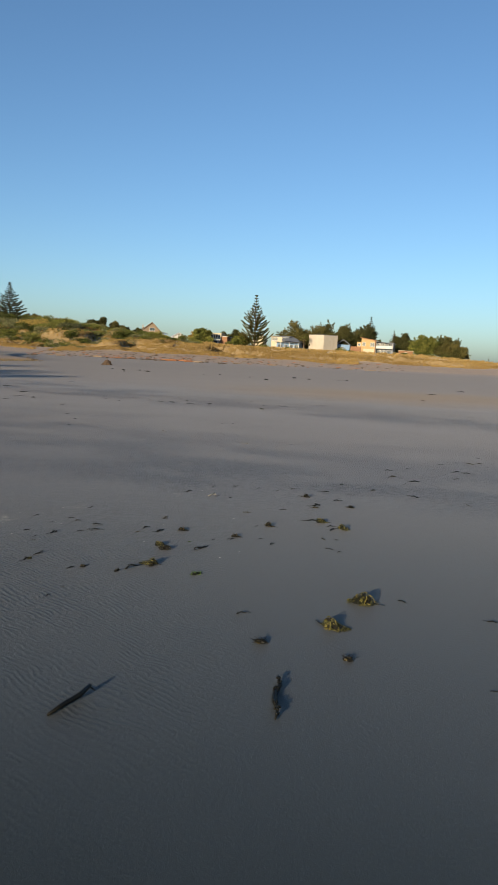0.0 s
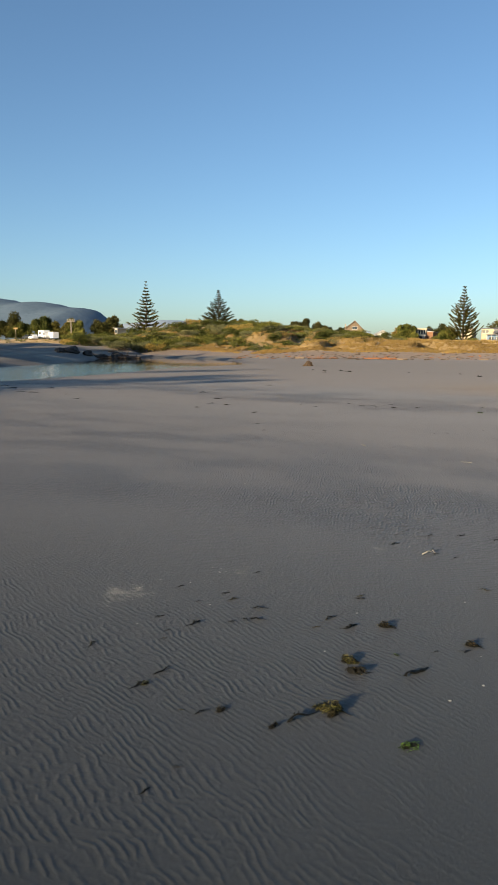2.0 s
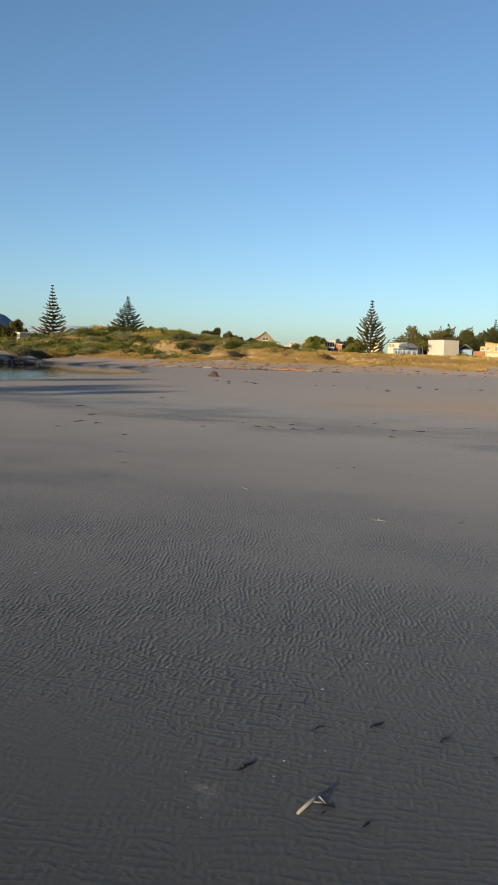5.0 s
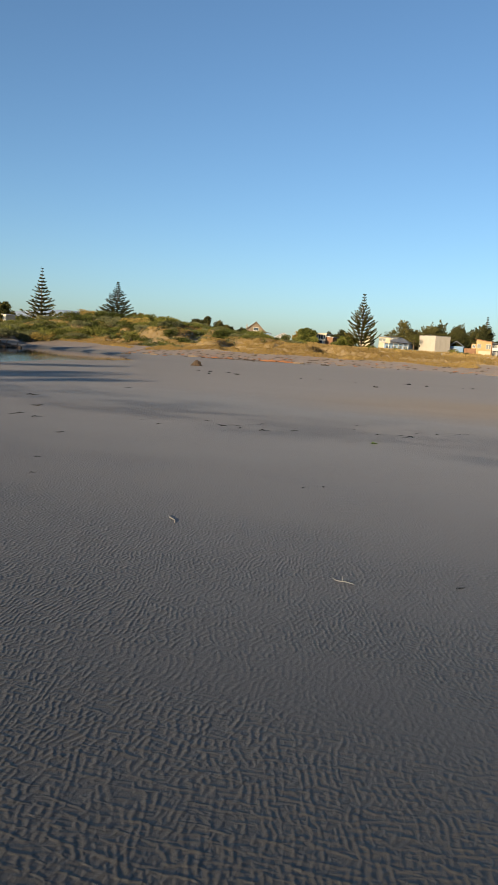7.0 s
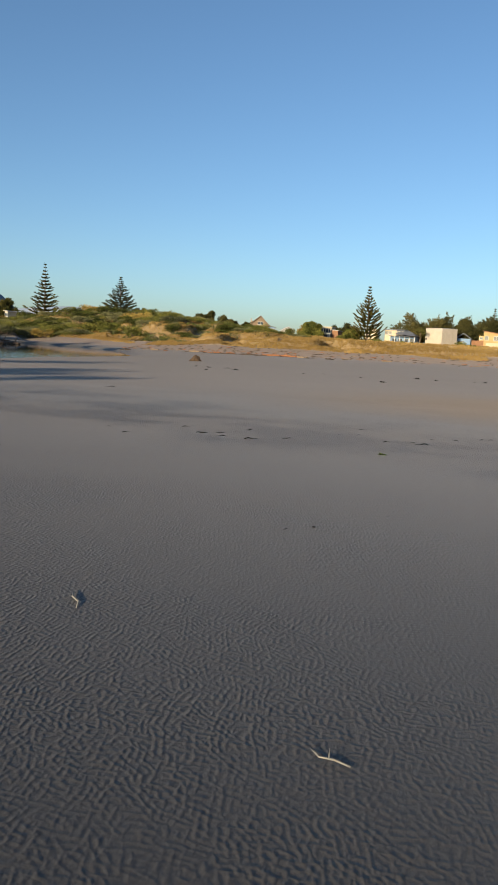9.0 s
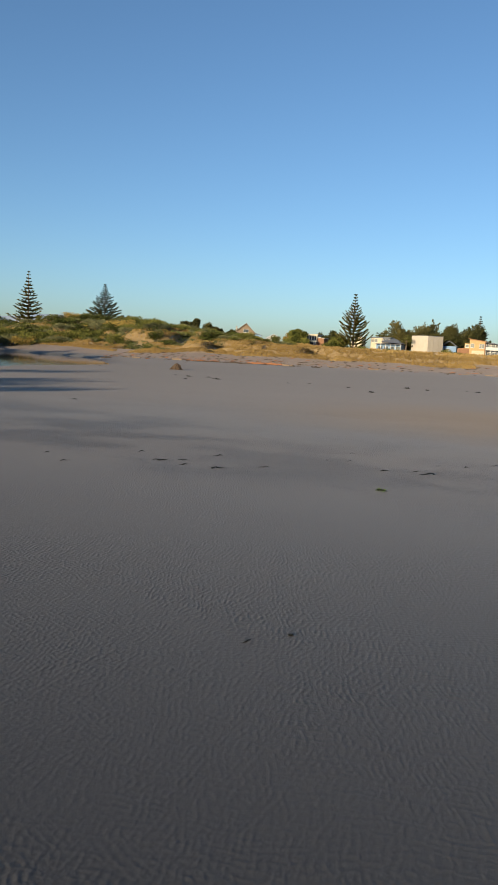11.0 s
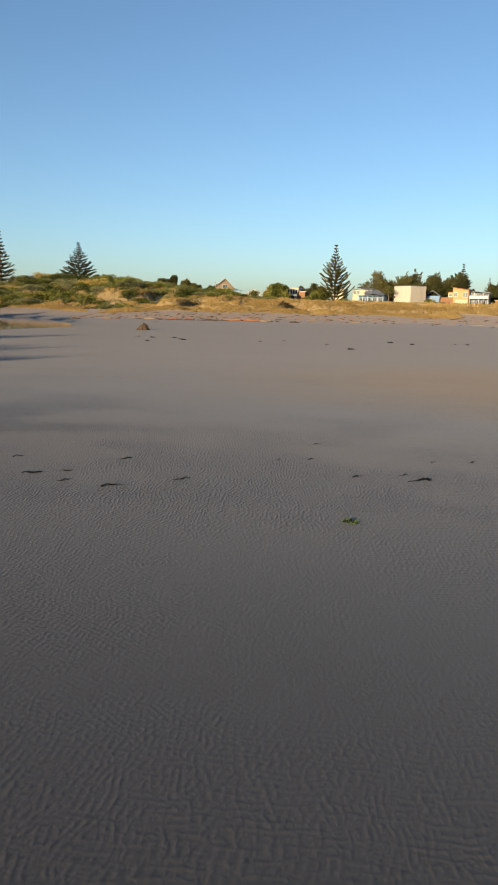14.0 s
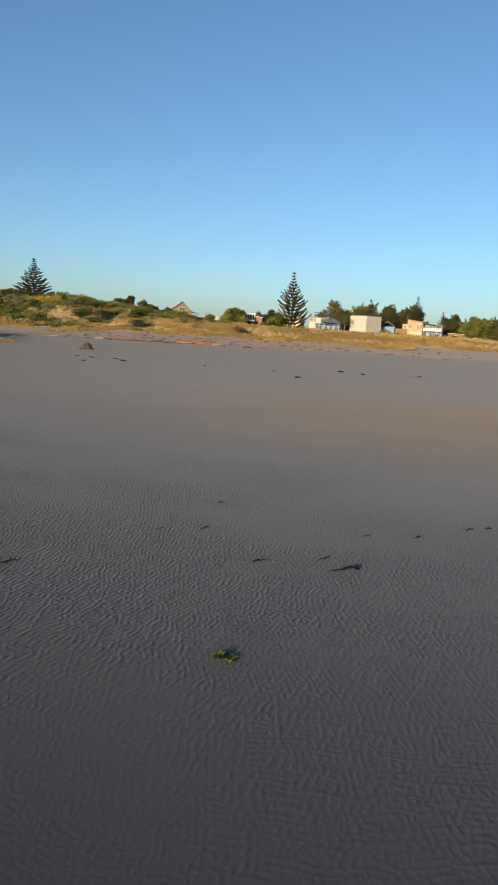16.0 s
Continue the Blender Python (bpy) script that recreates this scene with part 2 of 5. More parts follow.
    ripple = maths(nt, "ADD", maths(nt, "MULTIPLY", ripple, maths(nt, "SUBTRACT", 1.0, maths(nt, "MULTIPLY", pick, 0.65))), maths(nt, "MULTIPLY", maths(nt, "MULTIPLY", c3, pick), 0.30))
    along = maths(nt, "ADD", sep.outputs["Y"], maths(nt, "MULTIPLY", maths(nt, "SUBTRACT", noise_tex(nt, pos, 0.35, 3.0), 0.5), 5.0))
    along = maths(nt, "ADD", along, maths(nt, "MULTIPLY", sep.outputs["X"], 0.35))
    zones = ((0.0, 0.10), (3.4, 0.10), (4.4, 0.22), (5.3, 0.42), (7.4, 0.46), (9.0, 0.44), (10.2, 0.72), (14.0, 0.80), (15.2, 0.40), (16.3, 0.60), (17.4, 0.38), (18.6, 0.24), (21.2, 0.30), (22.6, 1.00), (25.4, 0.85), (28.0, 0.35), (40.0, 0.10))
    where = ramp(nt, maths(nt, "DIVIDE", along, 40.0), [(y / 40.0, (v, v, v)) for y, v in zones])
    sheltered = maths(nt, "MULTIPLY", smooth(nt, maths(nt, "ADD", sep.outputs["Y"], maths(nt, "MULTIPLY", maths(nt, "SUBTRACT", patch, 0.5), 6.0)), 10.5, 7.5), smooth(nt, maths(nt, "ADD", sep.outputs["X"], maths(nt, "MULTIPLY", maths(nt, "SUBTRACT", patch, 0.5), 1.5)), -0.2, 0.8))
    where = maths(nt, "MULTIPLY", where, maths(nt, "SUBTRACT", 1.0, maths(nt, "MULTIPLY", sheltered, 0.8)))
    where = maths(nt, "MULTIPLY", where, smooth(nt, noise_tex(nt, mapped(nt, pos, (0.35, 0.6, 0.4), 15, (7, 2, 0)), 1.0, 3.0), 0.40, 0.56, 0.45, 1.1))
    n1 = bump(nt, maths(nt, "MULTIPLY", ripple, where), 0.021)
    n2 = bump(nt, maths(nt, "ADD", speck, maths(nt, "MULTIPLY", grain, 0.35)), 0.003, 0.8, n1)
    nt.links.new(n2, bsdf.inputs["Normal"])
    return m


def water_material():
    m, nt, bsdf = nodes_of("still_water")
    pos = nt.nodes.new("ShaderNodeNewGeometry").outputs["Position"]
    bsdf.inputs["Base Color"].default_value = (0.035, 0.042, 0.036, 1)
    bsdf.inputs["Roughness"].default_value = 0.04
    bsdf.inputs["IOR"].default_value = 1.33
    h = noise_tex(nt, mapped(nt, pos, (0.9, 2.0, 1)), 1.0, 4.0, 0.6)
    # a slight current ruffles the lower reach; the head of the creek lies still
    far = nt.nodes.new("ShaderNodeSeparateXYZ")
    nt.links.new(pos, far.inputs[0])
    h = maths(nt, "MULTIPLY", h, smooth(nt, maths(nt, "ADD", far.outputs["Y"], maths(nt, "MULTIPLY", h, 14.0)), 66.0, 96.0, 1.0, 0.10))
    nt.links.new(bump(nt, h, 0.026), bsdf.inputs["Normal"])
    return m


def leaf_material(name, dark, mid, light, spread=0.9, scale=0.25):
    """Foliage: broad patches, a change from plant to plant, and a slight one from leaf to leaf."""
    m, nt, bsdf = nodes_of(name)
    geo = nt.nodes.new("ShaderNodeNewGeometry")
    big = noise_tex(nt, geo.outputs["Position"], scale, 3.0)
    plant = nt.nodes.new("ShaderNodeObjectInfo").outputs["Random"]
    fac = maths(nt, "ADD", maths(nt, "MULTIPLY", geo.outputs["Random Per Island"], spread * 0.6), maths(nt, "MULTIPLY", maths(nt, "SUBTRACT", big, 0.5), 1.7))
    fac = maths(nt, "ADD", fac, maths(nt, "MULTIPLY", plant, spread * 0.5))
    nt.links.new(ramp(nt, fac, [(0.0, dark), (0.45, mid), (1.0, light)]), bsdf.inputs["Base Color"])
    bsdf.inputs["Roughness"].default_value = 0.65
    bsdf.inputs["Specular IOR Level"].default_value = 0.1
    return m


SAND = sand_material()
WATER = water_material()
DUNE_GRASS = leaf_material("dune_grass", (0.225, 0.148, 0.052), (0.335, 0.225, 0.080), (0.44, 0.305, 0.112), 0.5, 0.12)
GREEN_GRASS = leaf_material("green_grass", (0.036, 0.048, 0.013), (0.080, 0.088, 0.024), (0.16, 0.145, 0.044), 0.8, 0.2)
SCRUB = leaf_material("scrub_leaves", (0.022, 0.030, 0.007), (0.072, 0.082, 0.018), (0.19, 0.178, 0.040), 0.9, 0.3)
SCRUB_GREY = leaf_material("grey_scrub_leaves", (0.045, 0.052, 0.026), (0.115, 0.118, 0.056), (0.22, 0.205, 0.095), 0.9, 0.3)
SCRUB_BROWN = leaf_material("brown_scrub_leaves", (0.1104, 0.0754, 0.0202), (0.23, 0.161, 0.0414), (0.368, 0.2668, 0.0736), 0.9, 0.3)
PINE = leaf_material("pine_needles", (0.02, 0.024, 0.007), (0.066, 0.064, 0.016), (0.145, 0.118, 0.028), 0.9, 0.15)
CYPRESS = leaf_material("cypress_leaves", (0.0192, 0.0232, 0.0088), (0.0496, 0.0496, 0.016), (0.108, 0.092, 0.0288), 0.9, 0.2)
PALM = leaf_material("palm_leaves", (0.05, 0.06, 0.015), (0.11, 0.11, 0.03), (0.2, 0.17, 0.06), 0.9, 0.2)
BARK = surface("bark", [(0.3, (0.07, 0.05, 0.035)), (0.7, (0.19, 0.14, 0.10))], 1.2, 0.9, relief=0.03, relief_scale=6)
DRIFT = surface("bleached_driftwood", [(0.3, (0.14, 0.102, 0.072)), (0.7, (0.27, 0.20, 0.142))], 1.2, 0.85, relief=0.02, relief_scale=9, stretch=(1, 6, 6))
DRIFT_RED = surface("reddish_driftwood", [(0.3, (0.16, 0.066, 0.030)), (0.7, (0.33, 0.145, 0.068))], 1.2, 0.85, relief=0.02, relief_scale=9, stretch=(1, 6, 6))
DRIFT_DARK = surface("dark_driftwood", [(0.3, (0.030, 0.022, 0.017)), (0.7, (0.085, 0.060, 0.042))], 1.5, 0.85, relief=0.02, relief_scale=9, stretch=(1, 6, 6))
STUMP = surface("weathered_stump", [(0.3, (0.03, 0.02, 0.013)), (0.7, (0.10, 0.062, 0.035))], 1.8, 0.9, relief=0.05, relief_scale=5)
ROCK = surface("dark_rock", [(0.3, (0.022, 0.021, 0.022)), (0.7, (0.075, 0.07, 0.066))], 1.2, 0.85, relief=0.06, relief_scale=4)
WEED_GOLD = surface("golden_kelp", [(0.30, (0.004, 0.005, 0.002)), (0.50, (0.034, 0.038, 0.009)), (0.74, (0.22, 0.185, 0.045))], 14.0, 0.36, relief=0.004, relief_scale=120, island=0.5, spec=0.25)
WEED_GREEN = surface("green_kelp", [(0.22, (0.006, 0.013, 0.003)), (0.42, (0.05, 0.10, 0.010)), (0.66, (0.19, 0.32, 0.03))], 14.0, 0.45, relief=0.004, relief_scale=120, island=0.5, spec=0.25)
WEED_BROWN = surface("brown_kelp", [(0.32, (0.005, 0.005, 0.003)), (0.54, (0.022, 0.018, 0.006)), (0.78, (0.17, 0.115, 0.028))], 14.0, 0.4, relief=0.004, relief_scale=120, island=0.5, spec=0.25)
WEED_DARK = surface("dark_kelp", [(0.25, (0.003, 0.003, 0.0025)), (0.7, (0.009, 0.0085, 0.006))], 14.0, 0.42, relief=0.003, relief_scale=120, island=0.3, spec=0.15)
SHELL = surface("bleached_shell", [(0.3, (0.26, 0.24, 0.21)), (0.7, (0.44, 0.42, 0.38))], 30.0, 0.55, relief=0.001, relief_scale=300)
BONE = surface("bleached_stick", [(0.3, (0.15, 0.14, 0.118)), (0.7, (0.32, 0.30, 0.26))], 20.0, 0.7, relief=0.002, relief_scale=150, stretch=(1, 6, 6))
WRAP = surface("white_building_wrap", [(0.3, (0.39, 0.34, 0.27)), (0.7, (0.48, 0.42, 0.34))], 0.5, 0.55, relief=0.06, relief_scale=0.7)
CREAM = surface("cream_cladding", [(0.3, (0.38, 0.315, 0.215)), (0.7, (0.47, 0.40, 0.28))], 0.6, 0.75, relief=0.01, relief_scale=3)
YELLOW = surface("yellow_cladding", [(0.3, (0.33, 0.205, 0.085)), (0.7, (0.42, 0.275, 0.120))], 0.6, 0.75, relief=0.01, relief_scale=3)
PALE = surface("white_paint", [(0.3, (0.38, 0.365, 0.345)), (0.7, (0.47, 0.455, 0.43))], 0.6, 0.6)
BLUE = surface("blue_cladding", [(0.3, (0.12, 0.20, 0.32)), (0.7, (0.18, 0.27, 0.39))], 0.6, 0.7, relief=0.01, relief_scale=3)
GREY = surface("grey_roofing", [(0.3, (0.085, 0.095, 0.115)), (0.7, (0.14, 0.15, 0.175))], 0.5, 0.65, relief=0.01, relief_scale=3)
BROWN = surface("brown_timber", [(0.3, (0.16, 0.075, 0.035)), (0.7, (0.27, 0.14, 0.07))], 0.6, 0.8, relief=0.01, relief_scale=4)
SHINGLE = surface("brown_shingles", [(0.3, (0.12, 0.088, 0.058)), (0.7, (0.235, 0.172, 0.115))], 1.2, 0.85, relief=0.03, relief_scale=4)
POST = surface("weathered_post", [(0.3, (0.22, 0.18, 0.14)), (0.7, (0.40, 0.34, 0.28))], 1.0, 0.85)
CARWHITE = surface("white_car_paint", [(0.3, (0.70, 0.70, 0.70)), (0.7, (0.80, 0.80, 0.80))], 0.6, 0.3)
CARDARK = surface("dark_car_paint", [(0.3, (0.03, 0.035, 0.045)), (0.7, (0.05, 0.055, 0.065))], 0.6, 0.3)
TYRE = surface("tyre_rubber", [(0.3, (0.015, 0.015, 0.015)), (0.7, (0.03, 0.03, 0.03))], 4.0, 0.85)
# both ranges carry the distance haze in their blue base colours
HILL = surface("hazy_forest_hill", [(0.3, (0.100, 0.142, 0.190)), (0.7, (0.150, 0.200, 0.250))], 0.006, 0.95, relief=5.0, relief_scale=0.012, spec=0.0)
HILL_FAR = surface("hazy_far_hill", [(0.3, (0.342, 0.405, 0.468)), (0.7, (0.378, 0.441, 0.504))], 0.004, 0.95, spec=0.0)


def glass_material():
    m, nt, bsdf = nodes_of("window_glass")
    bsdf.inputs["Base Color"].default_value = (0.03, 0.045, 0.06, 1)
    bsdf.inputs["Roughness"].default_value = 0.06
    bsdf.inputs["Specular IOR Level"].default_value = 0.8
    return m


GLASS = glass_material()


# ---------------------------------------------------------------- building blocks
class Geo:
    """Vertices and faces gathered for one mesh."""

    def __init__(self):
        self.v, self.f = [], []

    def put(self, verts, faces):
        n = len(self.v)
        self.v += [tuple(p) for p in verts]
        self.f += [tuple(n + i for i in face) for face in faces]
        return self

    def box(self, x0, x1, y0, y1, z0, z1, m=None):
        v = [Vector(p) for p in ((x0, y0, z0), (x1, y0, z0), (x1, y1, z0), (x0, y1, z0), (x0, y0, z1), (x1, y0, z1), (x1, y1, z1), (x0, y1, z1))]
        if m is not None:
            v = [m @ p for p in v]
        return self.put(v, [(0, 3, 2, 1), (4, 5, 6, 7), (0, 1, 5, 4), (1, 2, 6, 5), (2, 3, 7, 6), (3, 0, 4, 7)])

    def prism(self, outline, y0, y1):
        """An outline in x and z, drawn out from y0 to y1."""
        n = len(outline)
        v = [(x, y0, z) for x, z in outline] + [(x, y1, z) for x, z in outline]
        f = [tuple(range(n)), tuple(range(2 * n - 1, n - 1, -1))]
        f += [(i, i + n, (i + 1) % n + n, (i + 1) % n) for i in range(n)]
        return self.put(v, f)

    def tube(self, pts, radii, sides=6, flat=1.0, up=Vector((0, 0, 1))):
        """A tapered, bent tube; flat under 1 squeezes it towards a strap."""
        pts = [Vector(p) for p in pts]
        v, n = [], len(pts)
        for i, p in enumerate(pts):
            way = (pts[min(i + 1, n - 1)] - pts[max(i - 1, 0)]).normalized()
            side = way.cross(up)
            side = side.normalized() if side.length > 1e-4 else Vector((1, 0, 0))
            top = side.cross(way)
            for k in range(sides):
                a = 2 * math.pi * k / sides
                v.append(p + (side * math.cos(a) + top * math.sin(a) * flat) * radii[i])
        f = [(i * sides + k, i * sides + (k + 1) % sides, (i + 1) * sides + (k + 1) % sides, (i + 1) * sides + k) for i in range(n - 1) for k in range(sides)]
        f += [tuple(range(sides - 1, -1, -1)), tuple((n - 1) * sides + k for k in range(sides))]
        return self.put(v, f)

    def lump(self, centre, radius, rng, squash=(1, 1, 1), rough=0.25, rings=5, sides=8):
        c = Vector(centre)
        v = []
        for i in range(rings + 1):
            b = math.pi * i / rings
            for k in range(sides):
                a = 2 * math.pi * k / sides
                d = Vector((math.sin(b) * math.cos(a), math.sin(b) * math.sin(a), math.cos(b)))
                r = radius * (1 + rng.uniform(-rough, rough)) if 0 < i < rings else radius
                v.append(c + Vector((d.x * squash[0], d.y * squash[1], d.z * squash[2])) * r)
        f = [(i * sides + k, (i + 1) * sides + k, (i + 1) * sides + (k + 1) % sides, i * sides + (k + 1) % sides) for i in range(rings) for k in range(sides)]
        return self.put(v, f)

    def leaf(self, p, way, side, length, width):
        """A pointed leaf or spray, folded along its middle."""
        p, way, side = Vector(p), Vector(way).normalized(), Vector(side).normalized()
        fold = way.cross(side) * width * 0.35
        return self.put([p, p + way * length * 0.45 + side * width * 0.5 - fold, p + way * length, p + way * length * 0.45 - side * width * 0.5 - fold, p + way * length * 0.5],
                        [(0, 1, 4), (1, 2, 4), (2, 3, 4), (3, 0, 4)])


def rand_dir(rng):
    z, a = rng.uniform(-1, 1), rng.uniform(0, 2 * math.pi)
    r = math.sqrt(1 - z * z)
    return Vector((r * math.cos(a), r * math.sin(a), z))


def part(name, geo, material, parent=None, label="", smooth_faces=False):
    me = bpy.data.meshes.new(name)
    me.from_pydata(geo.v, [], geo.f)
    me.validate()
    me.materials.append(material)
    if smooth_faces:
        me.polygons.foreach_set("use_smooth", [True] * len(me.polygons))
    ob = new(name, me)
    if parent is not None:
        ob.parent = parent
    if label:
        tagged(ob, label)
    return ob


def thing(name, m, label, category, group=""):
    ob = new(name)
    ob.matrix_basis = m
    return tagged(ob, label, category, group)


def fade(v, lo, hi):
    s = np.clip((np.asarray(v, float) - lo) / (hi - lo), 0, 1)
    return s * s * (3 - 2 * s)


LATTICE = np.random.RandomState(7).rand(256, 256)


def value_noise(x, y, cell):
    """Smooth random heights from -1 to 1 with bumps about a cell apart."""
    x, y = np.asarray(x, float) / cell, np.asarray(y, float) / cell
    i, j = np.floor(x).astype(int), np.floor(y).astype(int)
    u, w = fade(x - i, 0, 1), fade(y - j, 0, 1)
    g = lambda a, b: LATTICE[a % 256, b % 256]
    low = g(i, j) * (1 - u) + g(i + 1, j) * u
    high = g(i, j + 1) * (1 - u) + g(i + 1, j + 1) * u
    return (low * (1 - w) + high * w) * 2 - 1


# ---------------------------------------------------------------- the ground
CREEK = [(-80, -60, 10), (-52, 0, 10), (-33, 25, 8), (-33, 40, 6.0), (-37, 56, 6.5), (-40, 73, 9.5), (-51, 92, 10.0), (-61, 107, 7.0), (-68, 116, 3.5)]
WATER_LEVEL = -0.05


def creek_at(x, y):
    """The distance from the creek's bank line (negative in the water) and the side: 1 on its far left bank."""
    x, y = np.asarray(x, float), np.asarray(y, float)
    best, side = np.full(x.shape, 1e9), np.zeros(x.shape)
    for (ax, ay, ar), (bx, by, br) in zip(CREEK, CREEK[1:]):
        dx, dy = bx - ax, by - ay
        s = np.clip(((x - ax) * dx + (y - ay) * dy) / (dx * dx + dy * dy), 0, 1)
        d = np.hypot(x - ax - s * dx, y - ay - s * dy) - (ar + s * (br - ar))
        cross = dx * (y - ay) - dy * (x - ax)
        side = np.where(d < best, np.sign(cross), side)
        best = np.minimum(best, d)
    return best, side


def toe_line(x):
    return np.interp(x, [-140, -118, -100, -75, -60, -45, -35, -20, 0, 20, 60, 150], [160, 148, 138, 127, 119, 111, 106, 106, 106, 108, 110, 112])


def mound(x, y):
    """Steep hummocks a few paces wide that the grass has caught."""
    big = fade(value_noise(x + 50, y + 20, 4.6), 0.0, 0.6)
    small = fade(value_noise(x + 7, y, 3.0), 0.1, 0.6)
    return 1.55 * big + 0.75 * small * (1 - 0.6 * big)


def terrain(x, y):
    x, y = np.asarray(x, float), np.asarray(y, float)
    d = y - toe_line(x)
    crest = np.interp(x, [-140, -110, -90, -75, -58, -47, -41, -34, -28, -21, -15, -9, 5, 11, 20, 40, 70], [4.4, 5.6, 7.2, 6.8, 6.3, 5.5, 4.4, 3.7, 3.1, 2.8, 2.6, 2.1, 2.1, 1.8, 1.7, 1.6, 1.5])
    inland = np.interp(x, [-400, -180, -150, -133, -100, -70, -30, 30, 60, 300], [5, 4.6, 4.8, 8.0, 7.5, 6.0, 4.3, 4.0, 2.2, 2.0])
    z = 0.30 * fade(d, -45, 0) + 1.05 * fade(d, -1, 12) + (crest - 1.35) * fade(d, 6, 48)
    z = z + (inland - crest) * fade(d, 60, 130)
    lumpy = fade(d, 8, 19) * (1 - 0.55 * fade(d, 30, 55)) * (1 - 0.6 * fade(d, 70, 110)) * np.interp(x, [-62, -42], [1.0, 0.92])
    z = z + lumpy * (0.5 * value_noise(x, y, 14) + (1.25 - 0.25 * fade(d, 22, 36)) * mound(x, y) - 0.95)
    z = z + 0.012 * value_noise(x, y, 3.0) * (1 - fade(d, -3, 2)) * fade(y, 24, 34) + 0.05 * value_noise(x + 9, y, 9.0) * fade(y, 45, 80)
    edge, side = creek_at(x, y)
    far_bank = np.where((side > 0) & (d < 25), 1.0, 0.0)
    hump = (2.3 + 0.5 * value_noise(x, y, 14) + 0.25 * value_noise(x, y, 5)) * (0.35 * fade(edge, 0, 6) + 0.65 * fade(edge, 8, 30)) * fade(y, -30, 30)
    z = np.where(far_bank > 0, np.maximum(z * fade(edge, 0, 12), hump), z)
    z = z - (0.45 + z * 0.9) * (1 - fade(edge, -2.5, 2.2))
    return z


def ground_z(x, y):
    return float(terrain(np.array([x]), np.array([y]))[0])


def spaced(*runs):
    out = []
    for a, b, step in runs:
        out += list(np.arange(a, b, step))
    return np.array(out + [runs[-1][1]])


def build_ground():
    xs = spaced((-4500, -700, 475), (-700, -260, 40), (-260, -110, 4), (-110, 44, 0.75), (44, 80, 2.5), (80, 300, 20), (300, 4500, 525))
    ys = spaced((-900, -100, 100), (-100, -10, 9), (-10, 26, 2), (26, 100, 1.0), (100, 165, 0.7), (165, 190, 1.4), (190, 300, 5), (300, 700, 40), (700, 4500, 380))
    gx, gy = np.meshgrid(xs, ys)
    gz = terrain(gx, gy)
    nx, ny = len(xs), len(ys)
    v = np.stack([gx, gy, gz], -1).reshape(-1, 3)
    i, j = np.meshgrid(np.arange(nx - 1), np.arange(ny - 1))
    a = (j * nx + i).ravel()
    f = np.stack([a, a + 1, a + nx + 1, a + nx], -1)
    me = bpy.data.meshes.new("ground")
    me.from_pydata(v.tolist(), [], f.tolist())
    me.polygons.foreach_set("use_smooth", [True] * len(me.polygons))
    me.materials.append(SAND)
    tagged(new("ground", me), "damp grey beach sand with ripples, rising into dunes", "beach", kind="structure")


def build_water():
    left, right = [], []
    for k, (x, y, r) in enumerate(CREEK):
        ax, ay, _ = CREEK[max(k - 1, 0)]
        bx, by, _ = CREEK[min(k + 1, len(CREEK) - 1)]
        way = Vector((bx - ax, by - ay, 0)).normalized()
        side = Vector((-way.y, way.x, 0)) * (r + 4)
        left.append((x + side.x, y + side.y, WATER_LEVEL))
        right.append((x - side.x, y - side.y, WATER_LEVEL))
    g = Geo()
    n = len(left)
    g.put(left + right, [(k, n + k, n + k + 1, k + 1) for k in range(n - 1)])
    tagged(part("water", g, WATER), "still creek water mirroring sky and dunes", "water", kind="structure")


build_ground()
build_water()


def build_hills():
    """Two far ranges behind the town."""
    rng = random.Random(3)
    near = [(-5200, 60), (-3600, 330), (-2900, 240), (-2500, 238), (-2170, 208), (-2094, 200), (-2020, 182), (-1956, 188), (-1890, 182), (-1848, 176), (-1806, 164), (-1764, 161), (-1696, 156), (-1656, 140), (-1630, 121), (-1600, 95), (-1540, 50), (-1450, 0)]
    far = [(-1700, 0), (-1560, 70), (-1480, 94), (-1410, 98), (-1386, 103), (-1324, 106), (-1275, 104), (-1239, 97), (-1190, 82), (-1100, 44), (-1000, 0)]
    for name, line, y, mat, label in (("hill", near, 2400, HILL, "forested hill range far away, haze painted into its blue"), ("far_hill", far, 2402 * 1.5, HILL_FAR, "pale hill range on the horizon, haze painted into its colour")):
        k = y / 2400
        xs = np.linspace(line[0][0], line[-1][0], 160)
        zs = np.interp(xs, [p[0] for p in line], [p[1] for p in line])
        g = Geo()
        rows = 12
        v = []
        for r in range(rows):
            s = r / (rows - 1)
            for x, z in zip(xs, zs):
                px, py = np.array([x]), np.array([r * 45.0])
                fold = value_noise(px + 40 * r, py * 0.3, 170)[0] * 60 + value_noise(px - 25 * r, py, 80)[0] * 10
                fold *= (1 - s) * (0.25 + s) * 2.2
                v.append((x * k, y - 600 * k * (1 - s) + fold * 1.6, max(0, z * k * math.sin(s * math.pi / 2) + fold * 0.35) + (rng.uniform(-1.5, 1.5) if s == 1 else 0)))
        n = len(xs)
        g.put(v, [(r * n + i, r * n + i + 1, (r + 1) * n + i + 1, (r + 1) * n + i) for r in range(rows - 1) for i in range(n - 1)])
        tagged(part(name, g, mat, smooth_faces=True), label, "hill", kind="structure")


build_hills()


